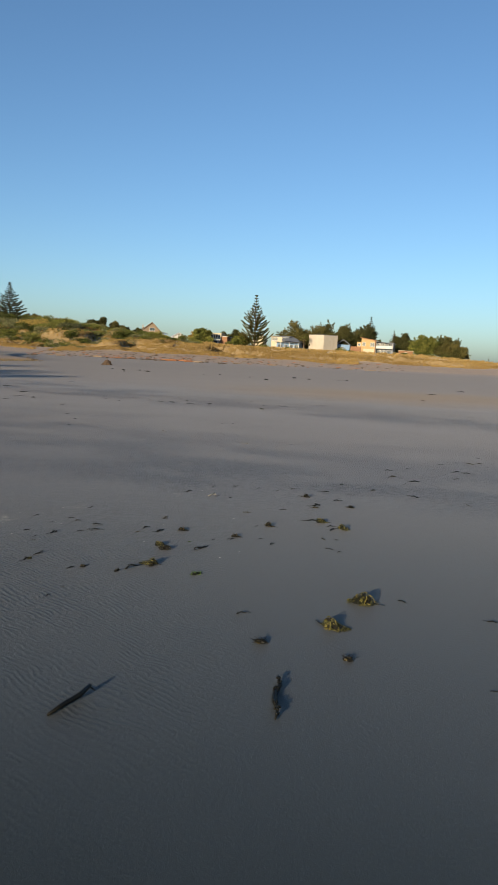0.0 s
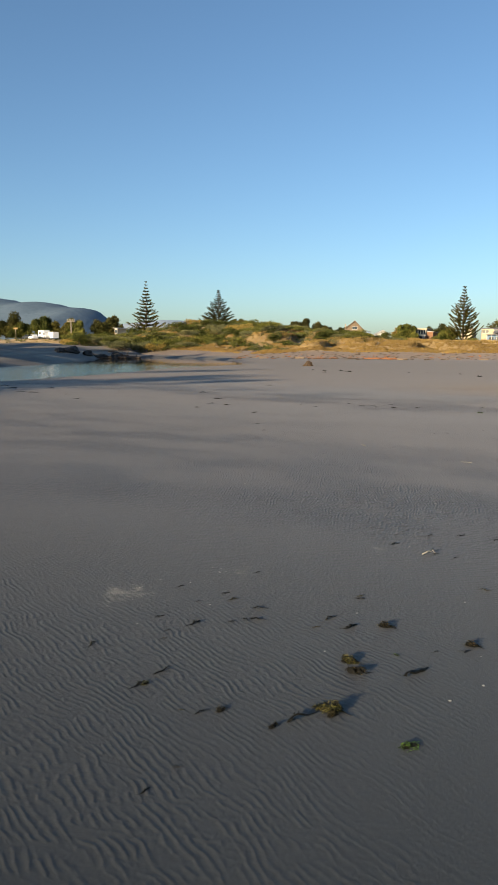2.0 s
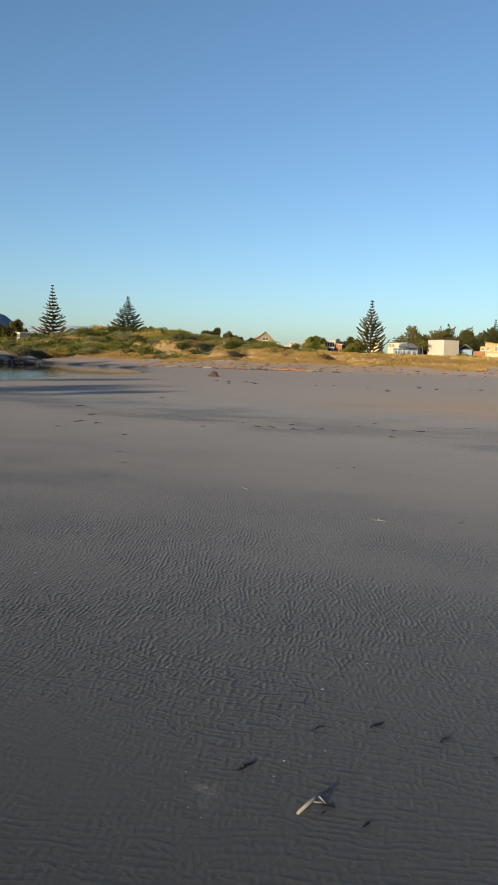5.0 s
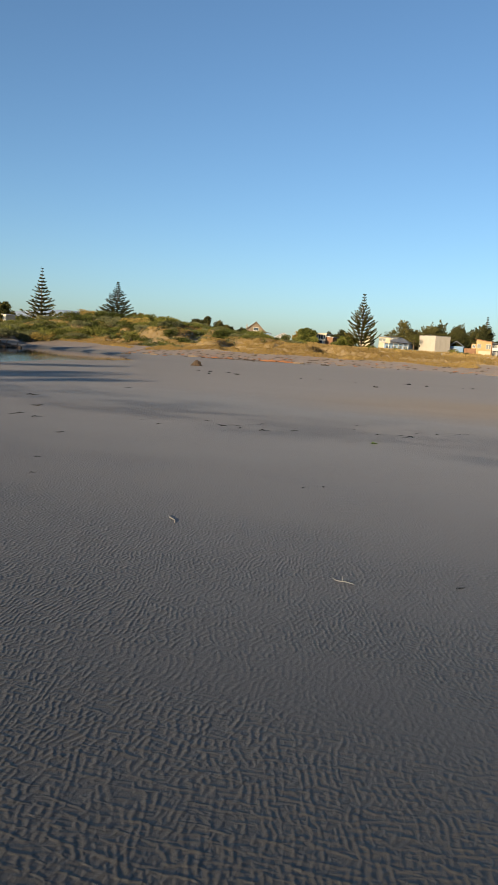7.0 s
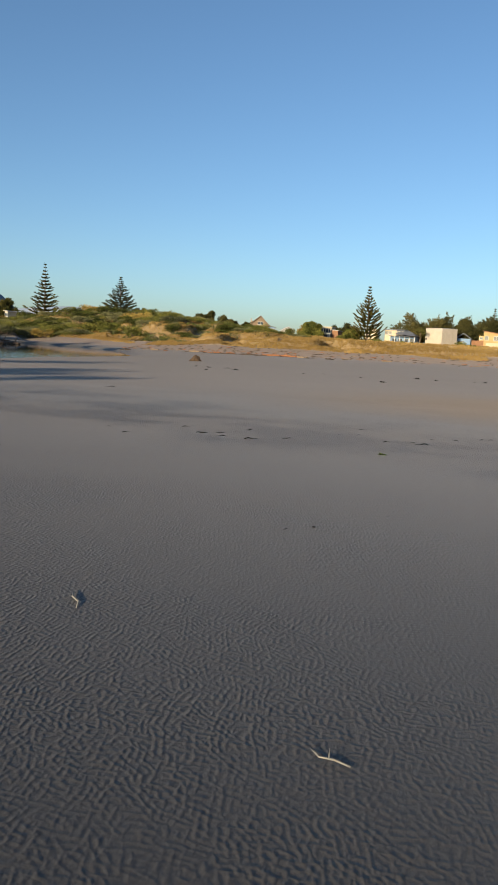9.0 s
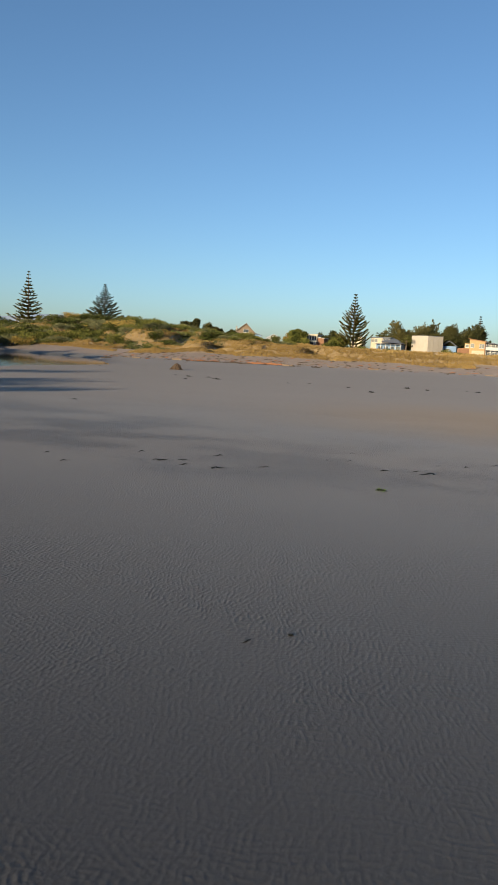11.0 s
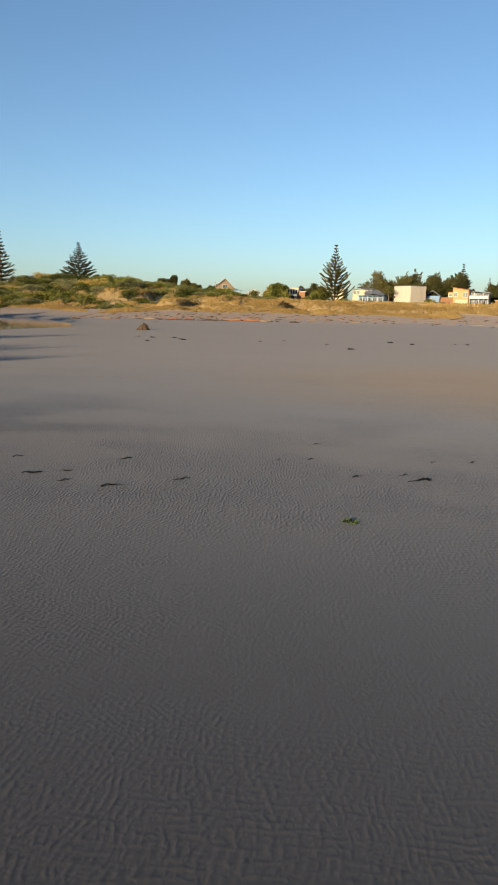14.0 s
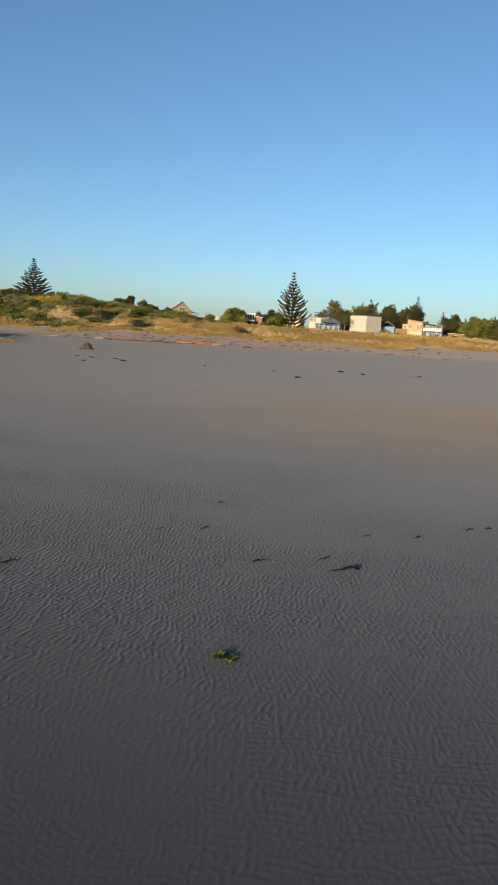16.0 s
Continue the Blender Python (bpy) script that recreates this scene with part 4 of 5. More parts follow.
def wrapped_building():
    h = thing("wrapped_building", pose(-2.8, 281.5, ground_z(-4, 286) - 0.3, 0, 0, -45), "boxy two-storey building sheeted in white building wrap", "building")
    g = Geo()
    # sheeting bellies in and out a little between the battens
    rng = random.Random(5)
    top = 11.1 - h.location.z

    def sheet(a, b, n, m):
        a, b = Vector(a), Vector(b)
        out = Vector((b.y - a.y, a.x - b.x, 0)).normalized()
        v = []
        for j in range(m + 1):
            for i in range(n + 1):
                q = a.lerp(b, i / n)
                puff = 0 if i in (0, n) or j in (0, m) else rng.uniform(-0.05, 0.06) + 0.02 * math.sin(i * 1.9)
                v.append((q.x + out.x * puff, q.y + out.y * puff, top * j / m - (0.10 * rng.random() if j == m else 0)))
        g.put(v, [(j * (n + 1) + i, j * (n + 1) + i + 1, (j + 1) * (n + 1) + i + 1, (j + 1) * (n + 1) + i) for j in range(m) for i in range(n)])

    sheet((-8.5, 0, 0), (0, 0, 0), 18, 10)
    sheet((0, 0, 0), (0, 7.6, 0), 14, 10)
    sheet((0, 7.6, 0), (-8.5, 7.6, 0), 8, 6)
    sheet((-8.5, 7.6, 0), (-8.5, 0, 0), 8, 6)
    part("wrap", g, WRAP, h, smooth_faces=True)
    part("roof", Geo().box(-8.55, 0.05, -0.05, 7.65, top - 0.25, top - 0.1), GREY, h)
    part("opening", Geo().box(-8.2, -7.6, -0.16, -0.12, 2.9, 3.7), WEED_DARK, h, "dark open vent in the wrap")
    for z in (1.7, 3.5, 5.2):
        part("batten", Geo().box(-8.5, 0.0, -0.11, -0.08, z, z + 0.05), WRAP, h)
    for y in (2.4, 5.2):
        part("batten", Geo().box(0.07, 0.09, y, y + 0.06, 0.1, top - 0.2), WRAP, h)
    part("vent_pipe", Geo().tube([(-4.4, 1.5, top - 0.2), (-4.4, 1.5, top + 0.5)], [0.12, 0.12], 8), GREY, h)


def blue_house():
    z = ground_z(-18, 288) - 0.2
    h = thing("blue_house", pose(-18.5, 284, z, 0, 0, -8), "two-storey blue beach house with white verandah posts", "house")
    up = 10.2 - z
    part("wall", Geo().box(-3.0, 6.2, 0, 7, 0, 3.2), BLUE, h, "pale blue lower wall")
    part("upper_wall", Geo().box(-5.6, -1.2, 1.6, 7.5, 0, up - 0.55), CREAM, h, "cream upper wall")
    part("upper_bay", Geo().box(-1.18, 1.6, 1.9, 7.5, 3.22, up - 0.55), GREY, h, "dark grey upper bay")
    part("roof", mono_roof(Geo(), -6.1, 2.1, 1.0, 8.2, up - 0.55, up - 0.45), GREY, h)
    part("hip_roof", Geo().put([(-1.2, -0.7, up - 2.0), (6.8, -0.7, up - 2.6), (6.8, 7.3, up - 2.6), (-1.2, 7.3, up - 2.0), (1.2, 3.2, up - 0.2), (3.6, 3.2, up - 0.7)], [(0, 1, 5, 4), (1, 2, 5), (2, 3, 4, 5), (3, 0, 4), (0, 3, 2, 1)]), GREY, h)
    part("verandah_roof", mono_roof(Geo(), -3.2, 6.6, -2.2, 0.1, up - 2.75, up - 2.95, 0.12), GREY, h)
    for k in range(6):
        x = -2.9 + k * 1.84
        part("post", Geo().box(x, x + 0.14, -2.1, -1.96, 0, up - 2.78), PALE, h, "white verandah post")
    part("railing", Geo().box(-2.9, 6.4, -2.08, -2.0, 1.1, 1.2).box(-2.9, 6.4, -2.08, -2.0, 0.45, 0.52), PALE, h)
    for x in (-2.2, 0.0, 2.2, 4.4):
        window(h, x, x + 1.4, 0.9, 2.3, 0, GREY)
    window(h, -5.2, -3.0, up - 2.2, up - 1.0, 1.6)
    window(h, -0.9, 1.3, up - 2.2, up - 1.0, 1.9)


def cream_house():
    z = ground_z(-46, 290) - 0.2
    h = thing("cream_house", pose(-46.1, 285, z, 0, 0, -6), "small cream house with a flat roof and tall windows", "house")
    top = 10.4 - z
    part("wall", Geo().box(-2.2, 2.0, 0, 6, 0, top - 0.8), CREAM, h)
    part("roof", Geo().box(-2.7, 2.4, -0.6, 6.4, top - 0.8, top - 0.55), PALE, h, "pale overhanging flat roof")
    part("fascia", Geo().box(-2.72, 2.42, -0.66, -0.61, top - 1.15, top - 0.5), CREAM, h)
    for k in range(4):
        window(h, -1.95 + k, -1.95 + k + 0.62, top - 2.7, top - 1.25, 0)
    part("lower_roof", mono_roof(Geo(), -2.8, 2.6, -3.0, -0.02, top - 3.2, top - 3.25, 0.14), PALE, h)
    part("lower_wall", Geo().box(-2.5, 2.3, -2.6, -0.02, 0, top - 3.3), GREY, h)
    window(h, -1.8, 1.4, 0.8, 2.2, -2.6)
    part("annex", Geo().box(2.2, 4.6, 0.5, 6, 0, top - 1.7), BROWN, h, "dark annex wall")
    part("annex_roof", mono_roof(Geo(), 2.1, 5.0, 0.2, 6.3, top - 1.7, top - 2.0), PALE, h)


def white_gable():
    z = ground_z(-61, 290) - 0.2
    h = thing("white_house", pose(-61.0, 285, z, 0, 0, 20), "white gabled house half hidden by the dune", "house")
    top = 9.3 - z
    part("wall", Geo().prism([(-2.4, 0), (2.4, 0), (2.4, top - 1.5), (0, top - 0.25), (-2.4, top - 1.5)], 0, 7), PALE, h)
    part("roof", gable_roof(Geo(), -2.4, 2.4, 0, 7, top - 1.5, top - 0.2), PALE, h, "white sheet roof")
    window(h, -0.8, 0.8, top - 2.6, top - 1.5, 0)


def shingle_house():
    z = ground_z(-73, 290) - 0.2
    h = thing("shingle_house", pose(-73.0, 287, z, 0, 0, 16), "brown shingled gable house on the dune crest", "house")
    top = 13.1 - z
    part("wall", Geo().prism([(-3.5, 0), (3.2, 0), (3.2, top - 3.6), (0, top - 0.2), (-3.5, top - 2.9)], 0, 7), SHINGLE, h, "brown shingled gable wall")
    part("roof", Geo().prism([(-4.0, top - 3.2), (-3.5, top - 2.85), (0, top - 0.12), (3.7, top - 4.0), (3.9, top - 3.8), (0.0, top + 0.18), (-4.1, top - 2.95)], -0.5, 7.5), SHINGLE, h)
    part("annex", Geo().box(3.25, 6.0, 0.5, 6, 0, top - 4.1), BLUE, h, "blue side annex")
    part("annex_roof", mono_roof(Geo(), 3.2, 6.5, 0.0, 6.5, top - 3.6, top - 4.5), GREY, h)
    window(h, -1.0, 1.0, top - 3.4, top - 2.3, 0)
    window(h, 3.8, 5.3, top - 6.0, top - 4.7, 0.5)
    part("chimney", Geo().box(-3.9, -3.5, 3, 3.5, top - 3.4, top - 1.0), POST, h)


def yellow_house():
    z = ground_z(15, 288) - 0.2
    h = thing("yellow_house", pose(12.3, 284, z, 0, 0, -9), "two-storey yellow house with a white balcony", "house")
    top = 10.7 - z
    part("wall", Geo().prism([(-0.4, 0), (5.0, 0), (5.0, top - 1.0), (-0.4, top - 0.2)], 0, 7), YELLOW, h)
    part("roof", mono_roof(Geo(), -0.9, 5.6, -0.6, 7.6, top - 0.12, top - 1.05, 0.2), BROWN, h, "brown sloping roof edge")
    window(h, 0.0, 1.2, 3.7, 5.0, 0)
    window(h, 3.1, 4.7, 3.5, 5.0, 0)
    part("garage_door", Geo().box(0.5, 4.8, -0.05, -0.004, 0.4, 2.6), CREAM, h, "pale lower cladding panel")
    for x in (1.9, 3.3):
        part("batten", Geo().box(x, x + 0.1, -0.1, -0.052, 0.4, 2.6), CREAM, h)
    part("corner_post", Geo().box(4.85, 5.1, -0.12, -0.002, 0, top - 1.1), BROWN, h)
    part("wing", Geo().box(5.15, 12.0, 2.2, 8, 0, top - 1.5), GREY, h, "shaded side wing")
    part("wing_roof", mono_roof(Geo(), 5.1, 12.6, 0.2, 8.4, top - 1.35, top - 2.1, 0.18), GREY, h)
    part("balcony_floor", Geo().box(5.15, 11.8, 0.2, 2.2, 2.9, 3.1), PALE, h)
    part("balcony_wall", Geo().box(5.2, 11.7, 0.2, 0.3, 3.1, 4.0), PALE, h, "white solid balcony front")
    for k in range(5):
        x = 5.3 + k * 1.55
        part("post", Geo().box(x, x + 0.14, 0.32, 0.46, 0, top - 1.75 - 0.1 * k), PALE, h)
    for x in (5.8, 7.6, 9.4):
        window(h, x, x + 1.2, 4.0, 5.0 - 0.1, 2.2)
        window(h, x, x + 1.2, 1.0, 2.2, 2.2)
    part("deck", Geo().box(-4.6, -0.5, 0.2, 4, 1.3, 3.3), BROWN, h, "reddish brown timber deck wall")
    for k in range(8):
        part("plank", Geo().box(-4.62, -0.52, 0.12, 0.18, 1.35 + k * 0.24, 1.35 + k * 0.24 + 0.2), BROWN, h)
    part("lean_to", Geo().box(-2.2, -0.45, 1.0, 5, 3.32, top - 1.8), YELLOW, h)
    window(h, -1.9, -0.8, 3.7, 4.6, 1.0)


def blue_roof_house():
    z = ground_z(5, 296)
    h = thing("low_house", pose(4.6, 291, z, 0, 0, -10), "low house with a blue-grey roof behind the wrapped building", "house")
    part("wall", Geo().box(-2.6, 3.0, 0, 6, 0, 3.6), BLUE, h)
    part("roof", gable_roof(Geo(), -2.6, 3.0, 0, 6, 3.6, 5.4), GREY, h)
    window(h, -1.6, 0.2, 1.2, 2.6, 0)


def pale_shed():
    z = ground_z(29.5, 288)
    h = thing("shed", pose(29.5, 287, z, 0, 0, -5), "long low brown shed below the trees", "shed")
    part("wall", Geo().box(-2.8, 2.8, 0, 3, 0, 2.3), BROWN, h)
    part("roof", mono_roof(Geo(), -3.1, 3.1, -0.4, 3.4, 2.35, 2.25, 0.16), CREAM, h)
    part("door", Geo().box(-0.5, 0.5, -0.06, -0.004, 0.05, 2.0), POST, h)


def hidden_hut(x, y, roof_level, w, label):
    z = ground_z(x, y)
    h = thing("hut", pose(x, y, z, 0, 0, -20), label, "hut")
    t = roof_level - z
    part("wall", Geo().box(-w, w, 0, 4, 0, t - 0.25), CREAM, h)
    part("roof", mono_roof(Geo(), -w - 0.4, w + 0.4, -0.4, 4.4, t - 0.22, t - 0.4, 0.18), PALE, h)
    window(h, -0.7, 0.7, t - 1.8, t - 0.8, 0)


wrapped_building()
blue_house()
cream_house()
white_gable()
shingle_house()
yellow_house()
blue_roof_house()
pale_shed()
hidden_hut(-133.5, 206, 8.5, 0.8, "pale hut roof above the dune scrub")
hidden_hut(-32.0, 312, 10.8, 2.4, "pale house roof behind a Norfolk pine")


# ---------------------------------------------------------------- poles and vehicles
def power_pole(x, y, top):
    z = ground_z(x, y)
    p = thing("power_pole", pose(x, y, z, 0, 0, 30), "grey timber power pole with a crossarm", "pole")
    t = top - z
    part("post", Geo().tube([(0, 0, -0.3), (0, 0, t)], [0.22, 0.15], 8), POST, p)
    part("crossarm", Geo().box(-1.3, 1.3, -0.28, -0.14, t - 0.9, t - 0.7), POST, p)
    part("crossarm", Geo().box(-1.3, 1.3, -0.28, -0.14, t - 0.35, t - 0.15), POST, p)
    for dx in (-1.2, -0.5, 0.5, 1.2):
        part("insulator", Geo().tube([(dx, -0.2, t - 0.15), (dx, -0.2, t + 0.1)], [0.07, 0.06], 6), PALE, p)


def sign_post(x, y, top):
    z = ground_z(x, y)
    p = thing("sign_post", pose(x, y, z, 0, 0, 25), "thin post with a small yellow sign board", "sign")
    t = top - z
    part("post", Geo().tube([(0, 0, -0.2), (0, 0, t)], [0.08, 0.08], 6), POST, p)
    part("board", Geo().box(-0.7, 0.7, -0.14, -0.09, t - 0.6, t - 0.05), YELLOW, p)


def wheel(parent, x, y, r):
    w = part("wheel", Geo().tube([(x, y - 0.11, r), (x, y + 0.11, r)], [r, r], 14, up=Vector((1, 0, 0))), TYRE, parent)
    part("rim", Geo().tube([(x, y - 0.125, r), (x, y + 0.125, r)], [r * 0.55, r * 0.55], 10, up=Vector((1, 0, 0))), GREY, w)


def car(x, y, turn, paint, label, tall=0.0):
    c = thing("car", at(x, y, 0, turn), label, "car", "vehicles parked behind the bank")
    body = [(-2.1, 0.35), (2.1, 0.35), (2.15, 0.75), (1.9, 0.95), (0.95, 1.05 + tall * 0.3), (-2.0, 1.1 + tall * 0.3), (-2.15, 0.8)]
    cab = [(-1.95, 1.08 + tall * 0.3), (0.95, 1.03 + tall * 0.3), (0.35, 1.5 + tall), (-1.6, 1.52 + tall)]
    part("body", Geo().prism(body, -0.85, 0.85), paint, c)
    part("cabin", Geo().prism(cab, -0.74, 0.74), paint, c)
    k = part("side_glass", Geo().prism([(-1.65, 1.13 + tall * 0.3), (0.65, 1.1 + tall * 0.3), (0.25, 1.42 + tall), (-1.5, 1.44 + tall)], -0.76, 0.76), GLASS, c)
    for wx in (-1.35, 1.3):
        for wy in (-0.8, 0.8):
            wheel(c, wx, wy, 0.34)
    for wy in (-0.6, 0.6):
        part("headlight", Geo().box(2.02, 2.14, wy - 0.16, wy + 0.16, 0.68, 0.84), GLASS, c)
    return c


def camper(x, y, turn):
    c = thing("camper_truck", at(x, y, 0, turn), "white camper truck with a boxy body", "truck", "vehicles parked behind the bank")
    part("box_body", Geo().prism([(-3.2, 0.7), (0.9, 0.7), (0.9, 2.2), (1.7, 2.35), (1.6, 2.9), (-3.1, 2.9), (-3.2, 2.75)], -1.1, 1.1), CARWHITE, c)
    part("cab", Geo().prism([(0.95, 0.45), (3.0, 0.45), (3.05, 1.1), (2.3, 1.3), (1.7, 2.15), (0.95, 2.15)], -0.95, 0.95), CARWHITE, c)
    part("windscreen", Geo().prism([(1.2, 1.35), (2.26, 1.36), (1.72, 2.02), (1.2, 2.02)], -0.97, 0.97), GLASS, c)
    part("side_window", Geo().box(-2.2, -0.8, -1.13, -1.105, 1.6, 2.3), GLASS, c)
    for wx in (-2.2, 2.1):
        for wy in (-0.9, 0.9):
            wheel(c, wx, wy, 0.4)


def trailer(x, y, turn):
    c = thing("box_trailer", at(x, y, 0, turn), "plain white box trailer", "trailer", "vehicles parked behind the bank")
    part("box", Geo().box(-2.0, 2.0, -1.0, 1.0, 0.6, 2.6), CARWHITE, c)
    part("drawbar", Geo().box(2.0, 3.1, -0.06, 0.06, 0.5, 0.62), GREY, c)
    for wy in (-1.05, 1.05):
        wheel(c, -0.3, wy, 0.36)


power_pole(-147.2, 200, 11.1)
sign_post(-170.6, 200, 8.6)
car(-162.4, 199, 150, CARWHITE, "white hatchback parked behind the sand bank", 0.15)
camper(-159.0, 201, 330)
trailer(-154.9, 200.5, 150)
car(-168.2, 203, 160, CARDARK, "dark car parked behind the sand bank")


# ---------------------------------------------------------------- driftwood, stump and rocks
def log_mesh(seed, material, name, knots=2):
    """A worn log of unit length along x: bent, tapered, with broken branch stubs."""
    rng = random.Random(seed)
    root = thing(name, pose(0, 0, -60), "", "driftwood")
    g = Geo()
    bend = rng.uniform(-0.06, 0.06)
    pts = [(-0.5 + k / 6, bend * math.sin(k / 6 * math.pi), 0.045 + 0.012 * rng.uniform(-1, 1)) for k in range(7)]
    g.tube(pts, [0.055 * rng.uniform(0.75, 1.1) * (1 - 0.35 * k / 6) for k in range(7)], 8)
    part("trunk_piece", g, material, root, smooth_faces=True)
    for k in range(knots):
        q = rng.uniform(-0.35, 0.4)
        a = rng.uniform(0.3, 2.8)
        d = Vector((rng.uniform(-0.5, 0.5), math.cos(a), abs(math.sin(a)))).normalized()
        p = Vector((q, bend * 0.8, 0.05))
        part("branch_stub", Geo().tube([p, p + d * 0.09, p + d * rng.uniform(0.12, 0.26)], [0.022, 0.016, 0.007], 5), material, root)
    return root


def drop(ob):
    for o in list(ob.children_recursive):
        bpy.data.objects.remove(o)
    bpy.data.objects.remove(ob)


def build_driftwood():
    rng = random.Random(81)
    pale = [log_mesh(82 + k, DRIFT, "driftwood_log", 1 + k % 3) for k in range(4)]
    red = [log_mesh(90 + k, DRIFT_RED, "driftwood_log", 1 + k % 2) for k in range(3)]
    dark = [log_mesh(95 + k, DRIFT_DARK, "driftwood_log", 1 + k % 3) for k in range(4)]
    say = {0: "bleached driftwood log on the sand below the dunes", 1: "reddish driftwood log on the sand below the dunes", 2: "dark wet driftwood piece on the sand"}

    def lay(kind, x, y, ln, turn, fat=1.0, tip=0.0):
        pool = (pale, red, dark)[kind]
        ob = copy_thing(pool[rng.randrange(len(pool))], pose(x, y, max(ground_z(x, y), WATER_LEVEL - 0.06) - 0.01, 0, tip, turn) @ Matrix.Diagonal((ln * 0.7, ln * fat * 0.8, ln * fat * 0.8, 1)))
        tagged(ob, say[kind], "driftwood", "driftwood along the dune foot")

    for x, y, ln, turn, fat in ((-37.9, 100, 1.7, 8, 1.6), (-32.6, 101, 2.2, -12, 1.5), (-17.8, 100.5, 2.0, 6, 1.6), (6.4, 101, 2.4, -8, 0.6), (3.6, 103, 1.3, 12, 0.8), (-7.5, 104, 1.8, 10, 1.2), (-40.5, 103, 1.2, 20, 1.5), (8.5, 103, 1.5, 20, 0.9), (-13.2, 106, 1.4, -15, 1.2)):
        lay(0, x, y, ln, turn, fat)
    for x, y, ln, turn, fat in ((-22.0, 102, 2.6, 6, 1.4), (-20.6, 102.6, 3.0, -10, 1.2), (-21.2, 103.2, 2.4, 14, 1.3), (-19.4, 102.2, 2.2, 24, 1.2), (-23.2, 103, 1.8, -20, 1.4), (-30.3, 103.5, 1.6, 30, 1.3), (-28.2, 103, 1.8, -8, 1.2), (-23.0, 103.4, 2.2, 4, 1.0), (-20.0, 103.5, 2.6, 2, 1.0)):
        lay(1, x, y, ln, turn, fat)
    for k in range(7):
        lay(1, -32.6 + 0.45 * k, 103.8 + rng.uniform(-0.4, 0.4), rng.uniform(0.9, 1.4), rng.uniform(0, 180), 0.8, rng.uniform(-70, -35))
    for k in range(22):
        x = -31.0 + 0.40 * k + rng.uniform(-0.2, 0.2)
        lay(2, x, 99.9 + 0.06 * k + rng.uniform(-0.5, 0.5), rng.uniform(0.5, 1.3), rng.uniform(-25, 25), rng.uniform(1.2, 2.2))
    for x, y, ln in ((-14.3, 99.5, 1.2), (-13.9, 99.7, 0.6), (-23.3, 98, 0.6), (-36.3, 100, 0.9), (-33.7, 101, 0.7), (-17.2, 100, 1.0), (7.4, 96, 0.6), (-28.0, 91, 0.5), (-5.0, 101, 0.5), (-40.0, 96, 1.2), (-41.5, 97.5, 0.8)):
        lay(2, x, y, ln, rng.uniform(-20, 20), rng.uniform(1.4, 2.2))
    for k in range(40):
        x = rng.choice((-38, -29, -20, -12, 4, 8)) + rng.gauss(0, 3.2)
        y = float(toe_line(x)) + rng.gauss(3.5, 4.0)
        lay(rng.choices((0, 1, 2), (2, 0.5, 6))[0], x, y, rng.uniform(0.2, 0.8), rng.uniform(-60, 60), rng.uniform(0.5, 1.6), rng.uniform(-14, 4))
    # tangle of dark logs and rocks at the head of the creek
    for x, y, ln, turn in ((-66.5, 103, 4.5, 10), (-63.5, 105.5, 4.0, -5), (-69.5, 104, 3.5, 20), (-73.0, 117.5, 2.6, 8), (-70.5, 117, 1.6, -12), (-72.0, 118, 1.8, 40), (-76.5, 118.5, 2.2, 0), (-64.0, 101.5, 5.0, 6), (-63.5, 102.5, 4.2, -9), (-65.5, 100.2, 3.6, 14), (-64.6, 103.6, 3.0, 4), (-65.6, 104.4, 3.4, 24)):
        lay(2, x, y, ln, turn, 1.5)
    for o in pale + red + dark:
        drop(o)


build_driftwood()


def build_litter():
    """Countless twigs and bark scraps washed up along the dune foot."""
    rng = random.Random(99)
    for mat, label, seed, count in ((DRIFT_DARK, "dark twigs and bark scraps below the dunes", 1, 260), (DRIFT_RED, "reddish twigs and bark scraps below the dunes", 2, 90), (DRIFT, "bleached twigs and chips below the dunes", 3, 90)):
        g = Geo()
        for k in range(count):
            x = min(rng.uniform(-48, 12), rng.uniform(-48, 40))
            y = float(toe_line(x)) + rng.gauss(4.0, 4.0)
            z = ground_z(x, y)
            a = rng.gauss(0, 0.5)
            ln = rng.uniform(0.08, 0.45)
            d = Vector((math.cos(a), math.sin(a), rng.uniform(-0.05, 0.15)))
            p = Vector((x, y, z + 0.02))
            g.tube([p - d * ln, p + Vector((0, 0, 0.02)), p + d * ln], [0.02, rng.uniform(0.025, 0.05), 0.012], 4)
        tagged(part("driftwood_litter", g, mat), label, "driftwood", kind="stuff")


build_litter()


def build_stump():
    x, y = -20.6, 68.4
    rng = random.Random(101)
    root = thing("tree_stump", pose(x, y, ground_z(x, y) - 0.08, 0, 0, 15), "weathered brown tree stump half buried in sand", "stump")
    g = Geo()
    g.lump((0, 0, 0.1), 0.34, rng, (1.15, 0.8, 1.35), 0.22, 7, 11)
    part("stump_body", g, STUMP, root)
    for a, ln in ((0.2, 0.55), (1.9, 0.4), (3.3, 0.6), (4.4, 0.5), (5.4, 0.45)):
        d = Vector((math.cos(a), math.sin(a) * 0.7, 0))
        part("root", Geo().tube([(0, 0, 0.38), d * ln * 0.55 + Vector((0, 0, 0.22)), d * ln + Vector((0, 0, 0.04))], [0.13, 0.09, 0.035], 6), STUMP, root)
    part("snag", Geo().tube([(0.02, 0, 0.35), (-0.04, 0.02, 0.52), (-0.02, 0.0, 0.60)], [0.15, 0.09, 0.03], 6), STUMP, root)


build_stump()


